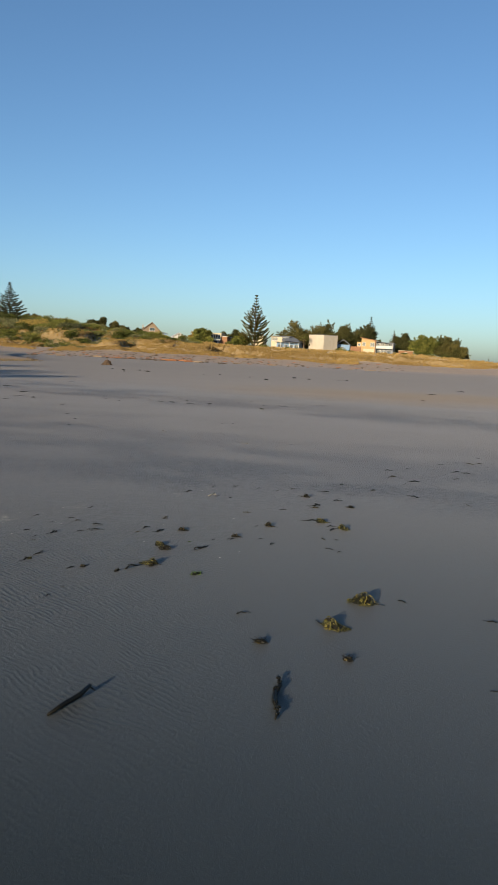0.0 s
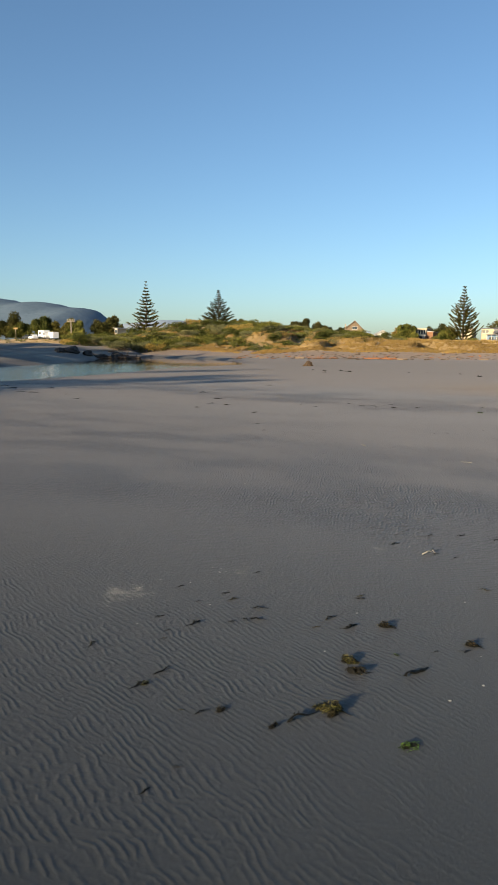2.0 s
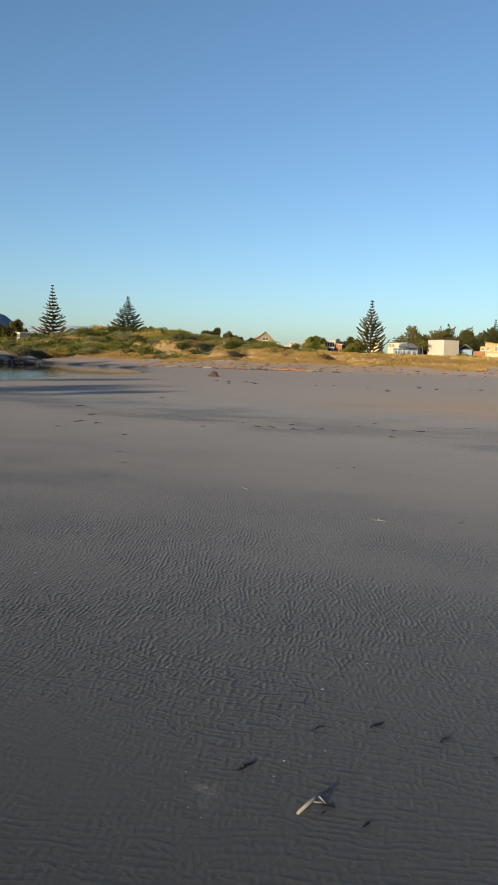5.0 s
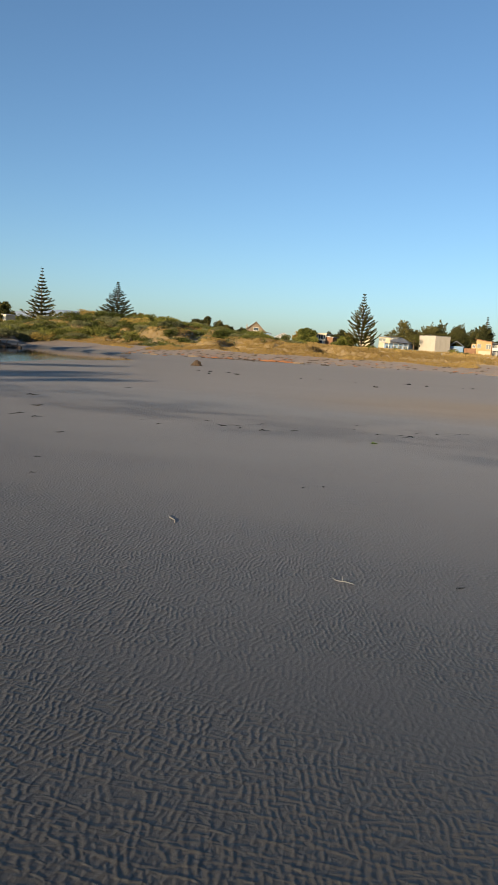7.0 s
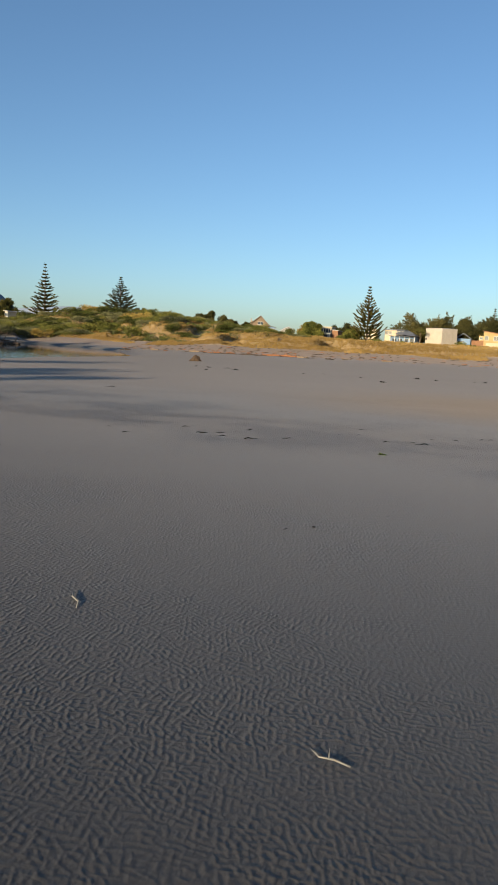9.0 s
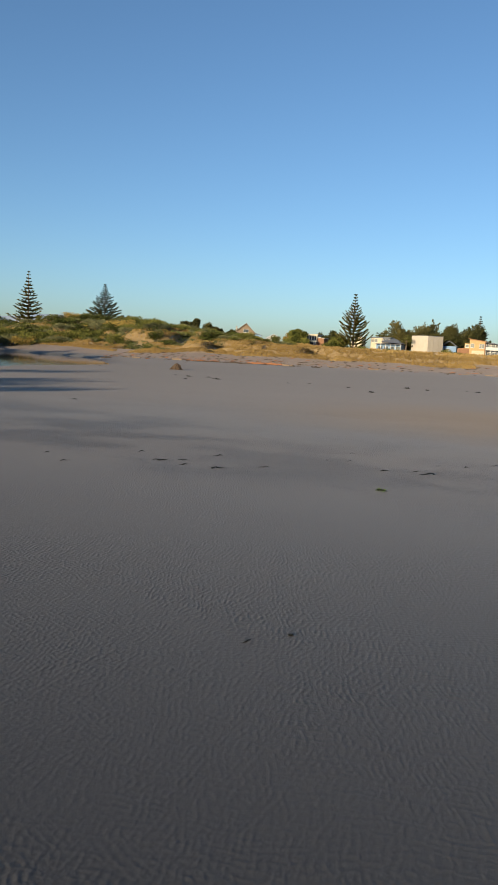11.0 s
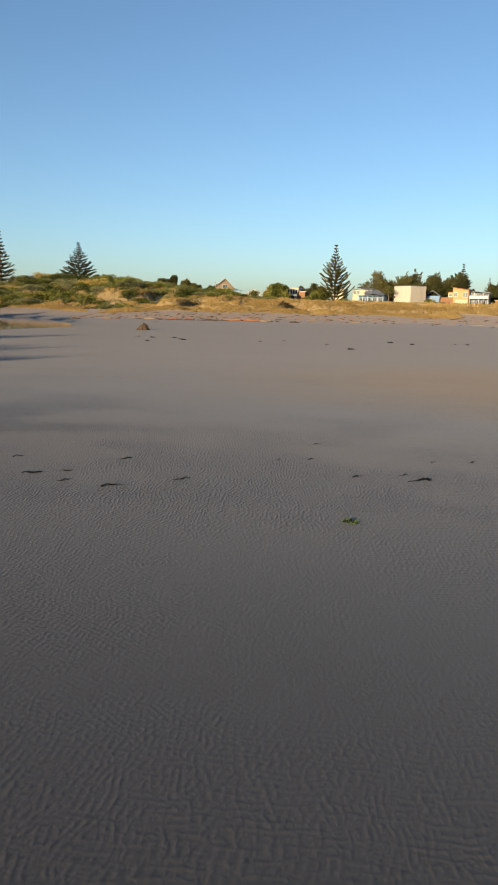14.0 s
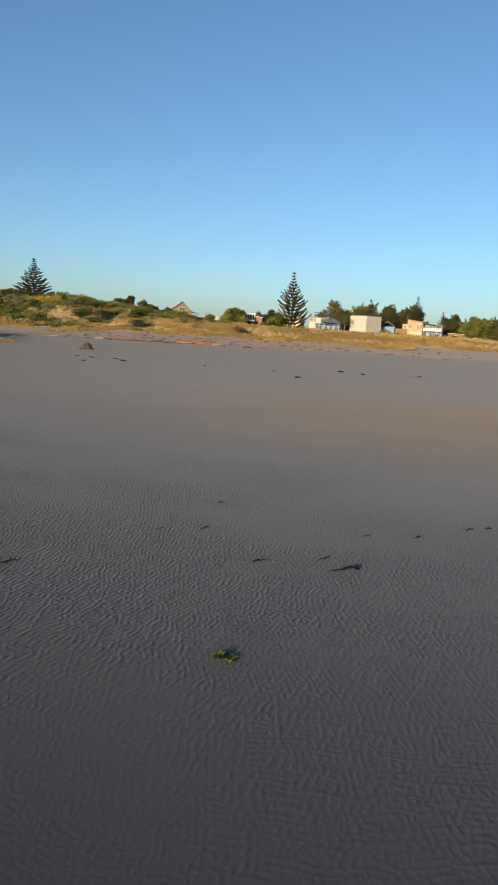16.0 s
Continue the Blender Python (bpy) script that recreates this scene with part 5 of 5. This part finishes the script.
def rock(x, y, size, seed, label="dark weathered rock beside the creek"):
    rng = random.Random(seed)
    g = Geo().lump((0, 0, 0.28), 0.62, rng, (1.25, 0.8, 0.5), 0.38, 8, 13)
    ob = part("rock", g, ROCK)
    ob.matrix_basis = pose(x, y, max(ground_z(x, y), WATER_LEVEL - 0.15) - 0.1, 0, 0, rng.uniform(0, 360)) @ Matrix.Diagonal((size, size, size, 1))
    tagged(ob, label, "rock", "rocks beside the creek")


for x, y, s, k in ((-70.0, 97.5, 1.9, 1), (-71.6, 98.5, 1.4, 2), (-68.3, 99.5, 1.6, 3), (-66.8, 101, 1.3, 4), (-73.5, 99, 1.5, 5), (-64.6, 101.4, 1.5, 17), (-63.4, 102.8, 1.2, 18), (-65.4, 104.0, 1.1, 19), (-75.0, 117.6, 0.9, 6), (-71.4, 117.4, 0.8, 7), (-73.8, 116.6, 0.9, 8),
                   (-24.6, 35.2, 0.22, 9), (-27.2, 41.6, 0.3, 10), (-27.0, 45.6, 0.22, 11), (-25.3, 48.1, 0.22, 12), (-29.6, 67.0, 0.26, 13), (-28.6, 68.0, 0.22, 14), (-27.4, 68.4, 0.2, 15), (-31.5, 64.5, 0.3, 16)):
    rock(x, y, s, 110 + k)


# ---------------------------------------------------------------- seaweed, sticks and shells on the wet sand
def kelp_clump(seed, material, name, label, fronds=120):
    """A heap of crumpled blades one unit wide over a dark mat, with float bladders and a trailing stalk."""
    rng = random.Random(seed)
    root = thing(name, pose(0, 0, -60), label, "seaweed")
    heap, floats, mat = Geo(), Geo(), Geo()
    crest = [(rng.uniform(-0.28, 0.28), rng.uniform(-0.16, 0.16), rng.uniform(0.14, 0.34)) for _ in range(4)]

    def top(x, y):
        return max(0.02, max(h * (1 - ((x - cx) / 0.30) ** 2 - ((y - cy) / 0.22) ** 2) for cx, cy, h in crest))

    for cx, cy, h in crest:
        mat.lump((cx, cy, 0.0), 0.16, rng, (1.2, 0.9, h * 4.0), 0.4, 6, 9)
    for k in range(int(fronds * 1.5)):
        a, r = rng.uniform(0, 6.28), rng.random() ** 0.55
        x, y = r * math.cos(a) * 0.46, r * math.sin(a) * 0.30
        p = Vector((x, y, 0.01 + top(x, y) * rng.uniform(0.45, 1.0)))
        d = rand_dir(rng)
        d = Vector((d.x, d.y, d.z * 0.15)).normalized()
        bend, ln = rand_dir(rng) * 1.3, rng.uniform(0.08, 0.19)
        pts = []
        for i in range(5):
            pts.append((p.x, p.y, min(max(0.012, p.z), top(p.x, p.y) + 0.03)))
            p = p + d * ln / 4
            d = (d + bend * 0.35).normalized()
        w = rng.uniform(0.010, 0.030)
        heap.tube(pts, [w * f * rng.uniform(0.7, 1.3) for f in (0.4, 1.0, 1.15, 0.8, 0.25)], 5, 0.35, up=rand_dir(rng))
        if k % 4 == 0:
            floats.lump(pts[2], rng.uniform(0.010, 0.018), rng, (1.3, 1, 1), 0.1, 4, 6)
    part("matted_core", mat, WEED_DARK, root, "dark matted weed")
    tagged(part("frond_mass", heap, material, root, smooth_faces=True), kind="stuff")
    tagged(part("bladder_cluster", floats, material, root, smooth_faces=True), kind="stuff")
    stalk = [(-0.30 - 0.08 * i, -0.05 * math.sin(i * 0.8), 0.03 + 0.01 * math.cos(i)) for i in range(7)]
    part("stalk", Geo().tube(stalk, [0.018 - 0.0018 * i for i in range(7)], 6), WEED_DARK, root, "dark thin stalk", True)
    return root


def kelp_strand(seed, material, name, label):
    """A thin torn strap of weed of unit length along x, kinked and twisted, with ragged side leaves."""
    rng = random.Random(seed)
    root = thing(name, pose(0, 0, -60), label, "seaweed")
    sway, kink, hump = rng.uniform(-1, 1), rng.uniform(-0.09, 0.09), rng.uniform(0.25, 0.8)
    pts = []
    for i in range(15):
        q = i / 14
        pts.append((q - 0.5, 0.07 * sway * math.sin(q * math.pi) + 0.5 * kink * math.sin(q * 7.0) + 0.014 * rng.uniform(-1, 1), 0.030 + 0.02 * rng.random() + 0.06 * math.exp(-((q - hump) / 0.13) ** 2)))
    wide = [(0.015 + 0.042 * max(0.0, math.sin((i / 14 + 0.25 - hump * 0.3) * math.pi)) ** 1.5) * rng.uniform(0.6, 1.4) for i in range(15)]
    wide[0], wide[-1] = 0.006, 0.005
    part("strap", Geo().tube(pts, wide, 6, 0.5, up=Vector((0.2 * sway, 0.35, 1))), material, root, smooth_faces=True)
    for k in range(rng.randrange(3, 7)):
        p = Vector(pts[min(13, max(1, int(hump * 14) + rng.randrange(-4, 4)))])
        d = Vector((rng.uniform(-0.9, 0.9), rng.choice((-1, 1)) * rng.uniform(0.3, 1), rng.uniform(0.0, 0.8))).normalized()
        ln = rng.uniform(0.07, 0.18)
        part("side_blade", Geo().tube([p, p + d * ln * 0.5, p + d * ln + Vector((0.03, 0, -0.035))], [0.016, 0.036 * rng.uniform(0.6, 1.2), 0.006], 5, 0.4, up=rand_dir(rng)), material, root, smooth_faces=True)
    return root


def twig_tuft(m, label, rng):
    """A small dark heap with thin bare stems that stand up like bristles."""
    root = tagged(thing("seaweed_tuft", m, label, "seaweed"), group=WEEDS)
    for k in range(5):
        a = 1.3 * k
        part("matted_blade", Geo().lump((0.020 * math.cos(a), 0.012 * math.sin(a), 0.006 + 0.004 * (k % 2)), 0.014, rng, (1.4, 0.8, 0.8), 0.5, 5, 7), WEED_BROWN if k % 2 else WEED_DARK, root)
    for k in range(15):
        a, e = rng.uniform(0, 6.28), rng.uniform(0.1, 0.8)
        d = Vector((math.cos(a) * math.cos(e), math.sin(a) * math.cos(e), math.sin(e)))
        b = Vector((rng.uniform(-0.03, 0.03), rng.uniform(-0.02, 0.02), 0.010))
        part("stem", Geo().tube([b, b + d * 0.020 + rand_dir(rng) * 0.008, b + d * rng.uniform(0.03, 0.06)], [0.0024, 0.002, 0.0008], 4), WEED_DARK, root)
    return root


def stick(m, pts, radii, material, label, twigs=()):
    root = thing("stick", m, label, "stick")
    part("shaft", Geo().tube(pts, radii, 7), material, root, smooth_faces=True)
    for a, b, r in twigs:
        part("twig", Geo().tube([a, (Vector(a) + Vector(b)) / 2, b], [r, r * 0.8, r * 0.3], 5), material, root)
    return root


WEEDS = "seaweed scattered over the wet sand"


def strew(kinds, places, rng, height=1.0, wide=1.0, fat=1.0):
    for x, y, size, *turn in places:
        src, label = kinds[rng.randrange(len(kinds))]
        t = turn[0] if turn else rng.uniform(-50, 50)
        if turn and rng.random() < 0.5:
            t += 180
        ob = copy_thing(src, pose(x, y, ground_z(x, y) - 0.002, 0, 0, t) @ Matrix.Diagonal((size * wide, size * wide * fat, size * height * fat, 1)))
        tagged(ob, label, "seaweed", WEEDS)


def build_weeds():
    rng = random.Random(121)
    gold = [(kelp_clump(130 + k, WEED_GOLD, "kelp_clump", ""), "heap of golden-olive kelp with bladders on wet sand") for k in range(3)]
    brown = [(kelp_clump(135 + k, WEED_BROWN, "kelp_clump", "", 46), "small heap of brown kelp on wet sand") for k in range(3)]
    green = [(kelp_clump(140, WEED_GREEN, "kelp_clump", "", 50), "bright green seaweed clump on wet sand")]
    dark = [(kelp_strand(150 + k, WEED_DARK, "kelp_strand", ""), "dark flat strand of kelp on wet sand") for k in range(4)]
    olive = [(kelp_strand(160 + k, WEED_BROWN, "kelp_strand", ""), "brown strand of kelp on wet sand") for k in range(3)]
    strew(gold, ((1.44, 6.12, 0.20, -8), (1.26, 5.63, 0.19, -30), (1.35, 8.18, 0.14, -52), (1.14, 8.40, 0.12, 8), (-0.15, 6.60, 0.15, -10), (-0.19, 7.12, 0.10, 0), (-1.05, 6.47, 0.05, 60)), rng, 1.15)
    strew(brown, ((-0.13, 7.01, 0.11, 20), (1.44, 9.21, 0.11), (0.93, 9.65, 0.13, -20), (0.64, 8.08, 0.12, -20), (-0.12, 7.67, 0.11, -13), (0.38, 7.59, 0.10, -15), (-0.60, 6.39, 0.07, 60), (-0.12, 6.55, 0.07, 48), (-0.33, 6.35, 0.06, 67)), rng, 1.2)
    strew(green, ((0.25, 6.43, 0.10, 40), (0.02, 7.30, 0.04), (-0.92, 22.95, 0.15, -12)), rng, 0.75)
    twig_tuft(pose(0.84, 5.30, 0.0), "small dark tuft of bristly seaweed on wet sand", rng)
    twig_tuft(pose(1.33, 5.17, 0.0) @ Matrix.Scale(0.8, 4), "tiny dark tuft of seaweed on wet sand", rng)
    # strands of the weed line, by stretches of the beach
    strew(dark + dark + olive, ((-1.08, 6.44, 0.16, 74), (-1.04, 6.62, 0.17, 72), (-0.67, 6.34, 0.12, 56), (-1.19, 7.24, 0.18, 66), (-1.43, 7.27, 0.11, 58), (-1.24, 6.99, 0.09, 58), (-1.28, 7.10, 0.09, 75), (-0.91, 7.64, 0.14, 17),
                         (-0.85, 7.46, 0.15, 12), (-0.98, 7.37, 0.10, 43), (-1.14, 7.71, 0.13, 60), (-1.58, 7.80, 0.11, 58), (-1.23, 7.81, 0.11, 56), (-0.45, 7.67, 0.16, 64), (-0.32, 7.57, 0.19, 54), (-0.49, 7.50, 0.10, 45),
                         (-0.61, 5.74, 0.09, 70), (-0.57, 5.93, 0.07, 44), (-1.21, 8.30, 0.10, 55), (-0.38, 8.13, 0.11, 50), (-0.77, 6.32, 0.06, 31), (-0.23, 6.48, 0.26, 56), (-1.56, 6.75, 0.14, 100), (-1.45, 6.78, 0.06, 30)), rng, 0.85, 0.74)
    strew(dark + dark + olive, ((-0.44, 9.48, 0.15, 50), (0.05, 10.00, 0.15, 55), (-0.21, 9.88, 0.12, 50), (-0.07, 9.34, 0.09, -7), (0.09, 9.28, 0.09, 55), (0.37, 8.58, 0.13, 4), (0.52, 8.04, 0.09, 57),
                         (0.72, 8.85, 0.11, 19), (0.37, 7.50, 0.10, 60), (0.15, 7.13, 0.26, 58), (0.73, 7.44, 0.14, 70), (0.61, 7.58, 0.08, 36), (0.75, 10.06, 0.12, 50), (1.02, 8.41, 0.26, 4), (1.24, 8.24, 0.16, 30), (1.04, 9.16, 0.24, 36), (1.04, 9.04, 0.18, 28),
                         (1.15, 10.04, 0.16, 6), (0.57, 9.89, 0.09, 40), (0.36, 9.97, 0.14, 55), (0.20, 7.42, 0.08, 50), (1.26, 8.12, 0.19, 55), (1.17, 7.73, 0.10, -45), (1.22, 7.41, 0.11, -27)), rng, 0.85, 0.74)
    strew(dark + dark + olive, ((1.44, 9.23, 0.14, 5), (1.31, 9.54, 0.17, 31), (2.22, 10.11, 0.22, -34), (2.35, 11.23, 0.24, -1), (2.22, 11.00, 0.14, 50), (2.09, 12.11, 0.19, 23), (2.08, 11.52, 0.24, 46), (1.76, 10.35, 0.17, 50),
                         (2.40, 12.38, 0.17, 40), (3.00, 13.09, 0.17, 24), (3.10, 12.38, 0.25, 38), (3.25, 12.33, 0.19, -16), (3.52, 13.39, 0.20, -24), (3.70, 13.53, 0.17, 24), (3.81, 14.16, 0.12, -23), (3.75, 13.14, 0.09, -42),
                         (3.00, 11.70, 0.16, 38), (2.83, 9.79, 0.13, -48), (1.38, 10.60, 0.15, -32), (1.28, 7.74, 0.07, 17), (1.31, 7.35, 0.09, 46), (1.72, 6.20, 0.12, -43), (0.69, 5.73, 0.15, 28), (2.25, 5.97, 0.13, -17)), rng, 0.85, 0.74)
    strew(dark, ((2.06, 4.97, 0.08, 19), (-1.32, 7.60, 0.08, 40), (-0.91, 7.42, 0.12, -30), (-0.38, 8.07, 0.10, 20), (0.34, 7.49, 0.07, 30), (-0.08, 9.29, 0.06, 60)), rng, 0.85, 0.74)
    heaps = [(kelp_clump(170 + k, WEED_DARK, "kelp_heap", "", 40), "low dark heap of dried kelp on the upper beach") for k in range(2)]
    strew(dark, ((-0.98, 24.6, 0.18, 44), (-0.52, 24.83, 0.13, 50), (-0.36, 24.6, 0.30, 36), (-4.27, 23.78, 0.24, 40), (-3.98, 23.97, 0.16, 42), (-3.82, 23.58, 0.16, 50), (-3.26, 23.5, 0.26, 39), (-3.64, 24.72, 0.18, 42),
                 (-2.71, 23.96, 0.2, 50), (-4.84, 24.48, 0.17, 55), (-1.64, 26.3, 0.14, 48), (-1.6, 25.33, 0.13, 60), (0.24, 25.73, 0.13, 45), (-0.2, 25.61, 0.12, 60), (0.72, 26.16, 0.14, 31), (0.9, 26.26, 0.13, 27)), rng, 1.0, 1.0)
    strew(dark, ((-4.23, 15.58, 0.10, 60), (-4.54, 16.82, 0.13, 60), (-5.14, 17.9, 0.11, 30), (-8.32, 21.24, 0.2, 60), (-6.28, 20.46, 0.18, 55), (0.48, 14.51, 0.11, 49), (-5.42, 23.0, 0.18, 60), (-6.07, 23.57, 0.12, 39),
                 (-7.94, 22.38, 0.24, 57), (-8.6, 22.5, 0.15, 45), (-8.59, 22.77, 0.2, 60), (-1.33, 17.74, 0.09, 60), (-0.48, 18.68, 0.06, 53), (-1.93, 25.2, 0.09, 50), (-9.3, 24.6, 0.3, 30), (-11.2, 27.4, 0.35, 35)), rng, 1.0, 1.0)
    # larger pieces farther up the beach
    strew(heaps, ((-3.28, 49.6, 0.52, 10), (-4.9, 54.0, 0.39, 15), (-1.8, 57.8, 0.59, 12), (-0.6, 56.6, 0.45, 5), (1.7, 58.0, 0.26, 8), (2.3, 57.8, 0.52, 14), (-14.1, 52.4, 0.39, 12), (-15.4, 56.6, 0.59, 8), (-14.2, 57.0, 0.52, 20),
                 (-12.9, 54.7, 0.59, 5), (-13.4, 55.6, 0.33, 25), (-16.6, 57.4, 0.45, 5), (-8.6, 55.0, 0.33, 10), (-7.6, 56.5, 0.33, 10)), rng, 0.45, 0.6)
    strew(dark, ((-18.0, 27.0, 0.4, 30), (-15.0, 24.2, 0.22, 40), (-13.4, 22.6, 0.26, 30), (-19.4, 26.3, 0.5, 30), (-17.4, 24.5, 0.4, 30), (-16.7, 24.4, 0.36, 25), (-21.0, 27.6, 0.5, 30), (-11.0, 33.5, 0.3, 20), (6.5, 40.0, 0.5, 15), (9.0, 46.0, 0.6, 10), (5.2, 33.0, 0.3, 20)), rng, 0.9)
    for src, _ in gold + brown + green + dark + olive + heaps:
        drop(src)
    # a thick dark kelp stalk and sticks by themselves
    s = thing("kelp_stalk", pose(0.98, 4.66, -0.002, 0, 0, -88), "thick dark beaded kelp stalk on wet sand", "seaweed")
    tagged(s, group=WEEDS)
    pts = [(-0.21 + 0.035 * i, 0.011 * math.sin(i * 0.75), 0.016 + 0.006 * math.cos(i * 1.3)) for i in range(13)]
    part("stem", Geo().tube(pts, [0.0035 + 0.0085 * math.sin((i + 0.6) / 13.2 * math.pi) * (0.75 + 0.25 * abs(math.sin(i * 1.25))) for i in range(13)], 8), WEED_DARK, s, smooth_faces=True)
    for i in range(60):
        p = Vector(pts[1 + i % 11])
        if i % 11 in (5, 6):
            continue
        part("bead", Geo().lump(p + Vector((rng.uniform(-0.017, 0.017), rng.uniform(-0.012, 0.012), rng.uniform(0.0, 0.014))), rng.uniform(0.0045, 0.008), rng, (1.2, 1, 0.9), 0.12, 5, 6), WEED_DARK, s, smooth_faces=True)
    stick(pose(0.06, 4.42, 0.0, 0, 0, 68), [(-0.15, 0, 0.010), (-0.05, 0.005, 0.014), (0.05, -0.004, 0.020), (0.125, 0.002, 0.034)], [0.007, 0.012, 0.013, 0.010], WEED_DARK, "black waterlogged stick on wet sand",
          (((0.12, 0.002, 0.033), (0.137, -0.018, 0.008), 0.005), ((0.06, 0, 0.02), (0.09, 0.03, 0.02), 0.004)))
    stick(pose(-0.13, 9.31, 0.0, 0, 0, 62), [(-0.07, 0, 0.010), (0, 0.004, 0.015), (0.06, 0, 0.030)], [0.006, 0.008, 0.006], BONE, "bleached forked stick on wet sand", (((0.05, 0, 0.026), (0.06, -0.028, 0.002), 0.004), ((0.02, 0, 0.014), (0.045, -0.025, 0.01), 0.003)))
    stick(pose(-2.16, 15.43, 0.0, 0, 0, -48), [(-0.14, 0.022, 0.010), (-0.05, -0.006, 0.013), (0.045, 0.012, 0.009), (0.13, -0.022, 0.005)], [0.003, 0.006, 0.0055, 0.003], BONE, "pale curved stick on wet sand")
    stick(pose(-0.34, 14.25, 0.0, 0, 0, -10), [(-0.065, 0.0, 0.008), (0.0, 0.008, 0.011), (0.07, 0.0, 0.007)], [0.003, 0.0045, 0.003], BONE, "short pale stick with a raised twig on wet sand", (((-0.02, 0, 0.010), (-0.03, 0.03, 0.040), 0.003), ((-0.06, 0, 0.008), (-0.11, 0.03, 0.014), 0.0035)))
    # a small dark flattened lump and pale shells
    ob = part("sea_sponge", Geo().lump((0, 0, 0.004), 0.020, rng, (1, 0.8, 0.4), 0.2, 5, 8), WEED_DARK)
    ob.matrix_basis = pose(-1.1, 17.92, 0)
    tagged(ob, "small dark flattened lump on wet sand", "sponge")
    shell = part("shell", Geo().lump((0, 0, 0.004), 0.5, rng, (1, 0.72, 0.32), 0.06, 5, 9), SHELL, smooth_faces=True)
    tagged(shell, "small bleached seashell on wet sand", "shell", "shells on the wet sand")
    spots = [(-1.55, 7.91), (-1.82, 7.68), (-1.89, 7.7), (-1.31, 7.63), (-1.23, 7.57), (-1.49, 7.11), (-1.82, 7.29), (-0.14, 9.71), (-0.29, 9.58), (-0.33, 7.81), (0.44, 7.46), (0.27, 8.28), (-0.35, 7.19), (0.48, 7.12), (0.35, 6.9), (-1.09, 10.25), (-0.25, 10.27), (-0.07, 10.66), (-1.46, 8.2), (-1.77, 7.87), (0.9, 9.63), (0.71, 38.69), (-6.94, 31.99), (-3.4, 24.3)]
    spots += [(rng.uniform(-3.5, 2.5), rng.uniform(7, 24)) for _ in range(4)]
    spots += [(rng.gauss(cx, 0.10), rng.gauss(cy, 0.14)) for cx, cy in ((-1.5, 8.12), (-1.68, 7.5), (-0.56, 9.22)) for _ in range(9)]
    for k, (x, y) in enumerate(spots):
        size = rng.uniform(0.009, 0.020) * (2.0 if y > 30 else 0.45 if k > 27 else 1.0)
        m = pose(x, y, ground_z(x, y), rng.uniform(-25, 25), 0, rng.uniform(0, 360)) @ Matrix.Diagonal((size, size, size, 1))
        if k == 0:
            shell.matrix_basis = m
        else:
            c = shell.copy()
            scene.collection.objects.link(c)
            c.matrix_basis = m


build_weeds()

# unseen trees added on the creek's far bank and behind the beach to shade it
for k, (x, y, h) in enumerate(((-47, 33, 8.0), (-48.5, 41, 9.0), (-55, 49, 10.5), (-62.5, 57, 10.0), (-70.5, 64, 9.5), (-79, 72, 9.5), (-88, 80, 9.5), (-98, 88, 9.5), (-108, 97, 9.0), (-66, 51, 9.5), (-82, 66, 9.5), (-76, 60, 9.0), (-93, 78, 9.0), (-50, 22, 8.5), (-60, 44, 9.0), (-112, 82, 10), (-122, 90, 10), (-132, 99, 10), (-142, 108, 10), (-103, 76, 9.5), (-118, 104, 9.0))):
    cypress_tree(at(x, y, -0.1), h, 8.5, "unseen dark coastal tree added to shade the creek bank", 201 + k, 420, CYPRESS, leaf_size=1.2, feathery=False)["group"] = "trees on the creek bank"
for k, (x, y, h, w) in enumerate(((-38, -28, 15.8, 5.0), (-42, -26, 17.6, 6.0), (-50, -20, 18.8, 8.0), (-49, -8, 14.5, 8.0), (-46, -23, 14.0, 5.0))):
    cypress_tree(at(x, y, -0.1), h, w, "unseen tall dark tree added to cast shade across the beach", 241 + k, 240, CYPRESS, leaf_size=1.2, feathery=False)["group"] = "trees on the creek bank"
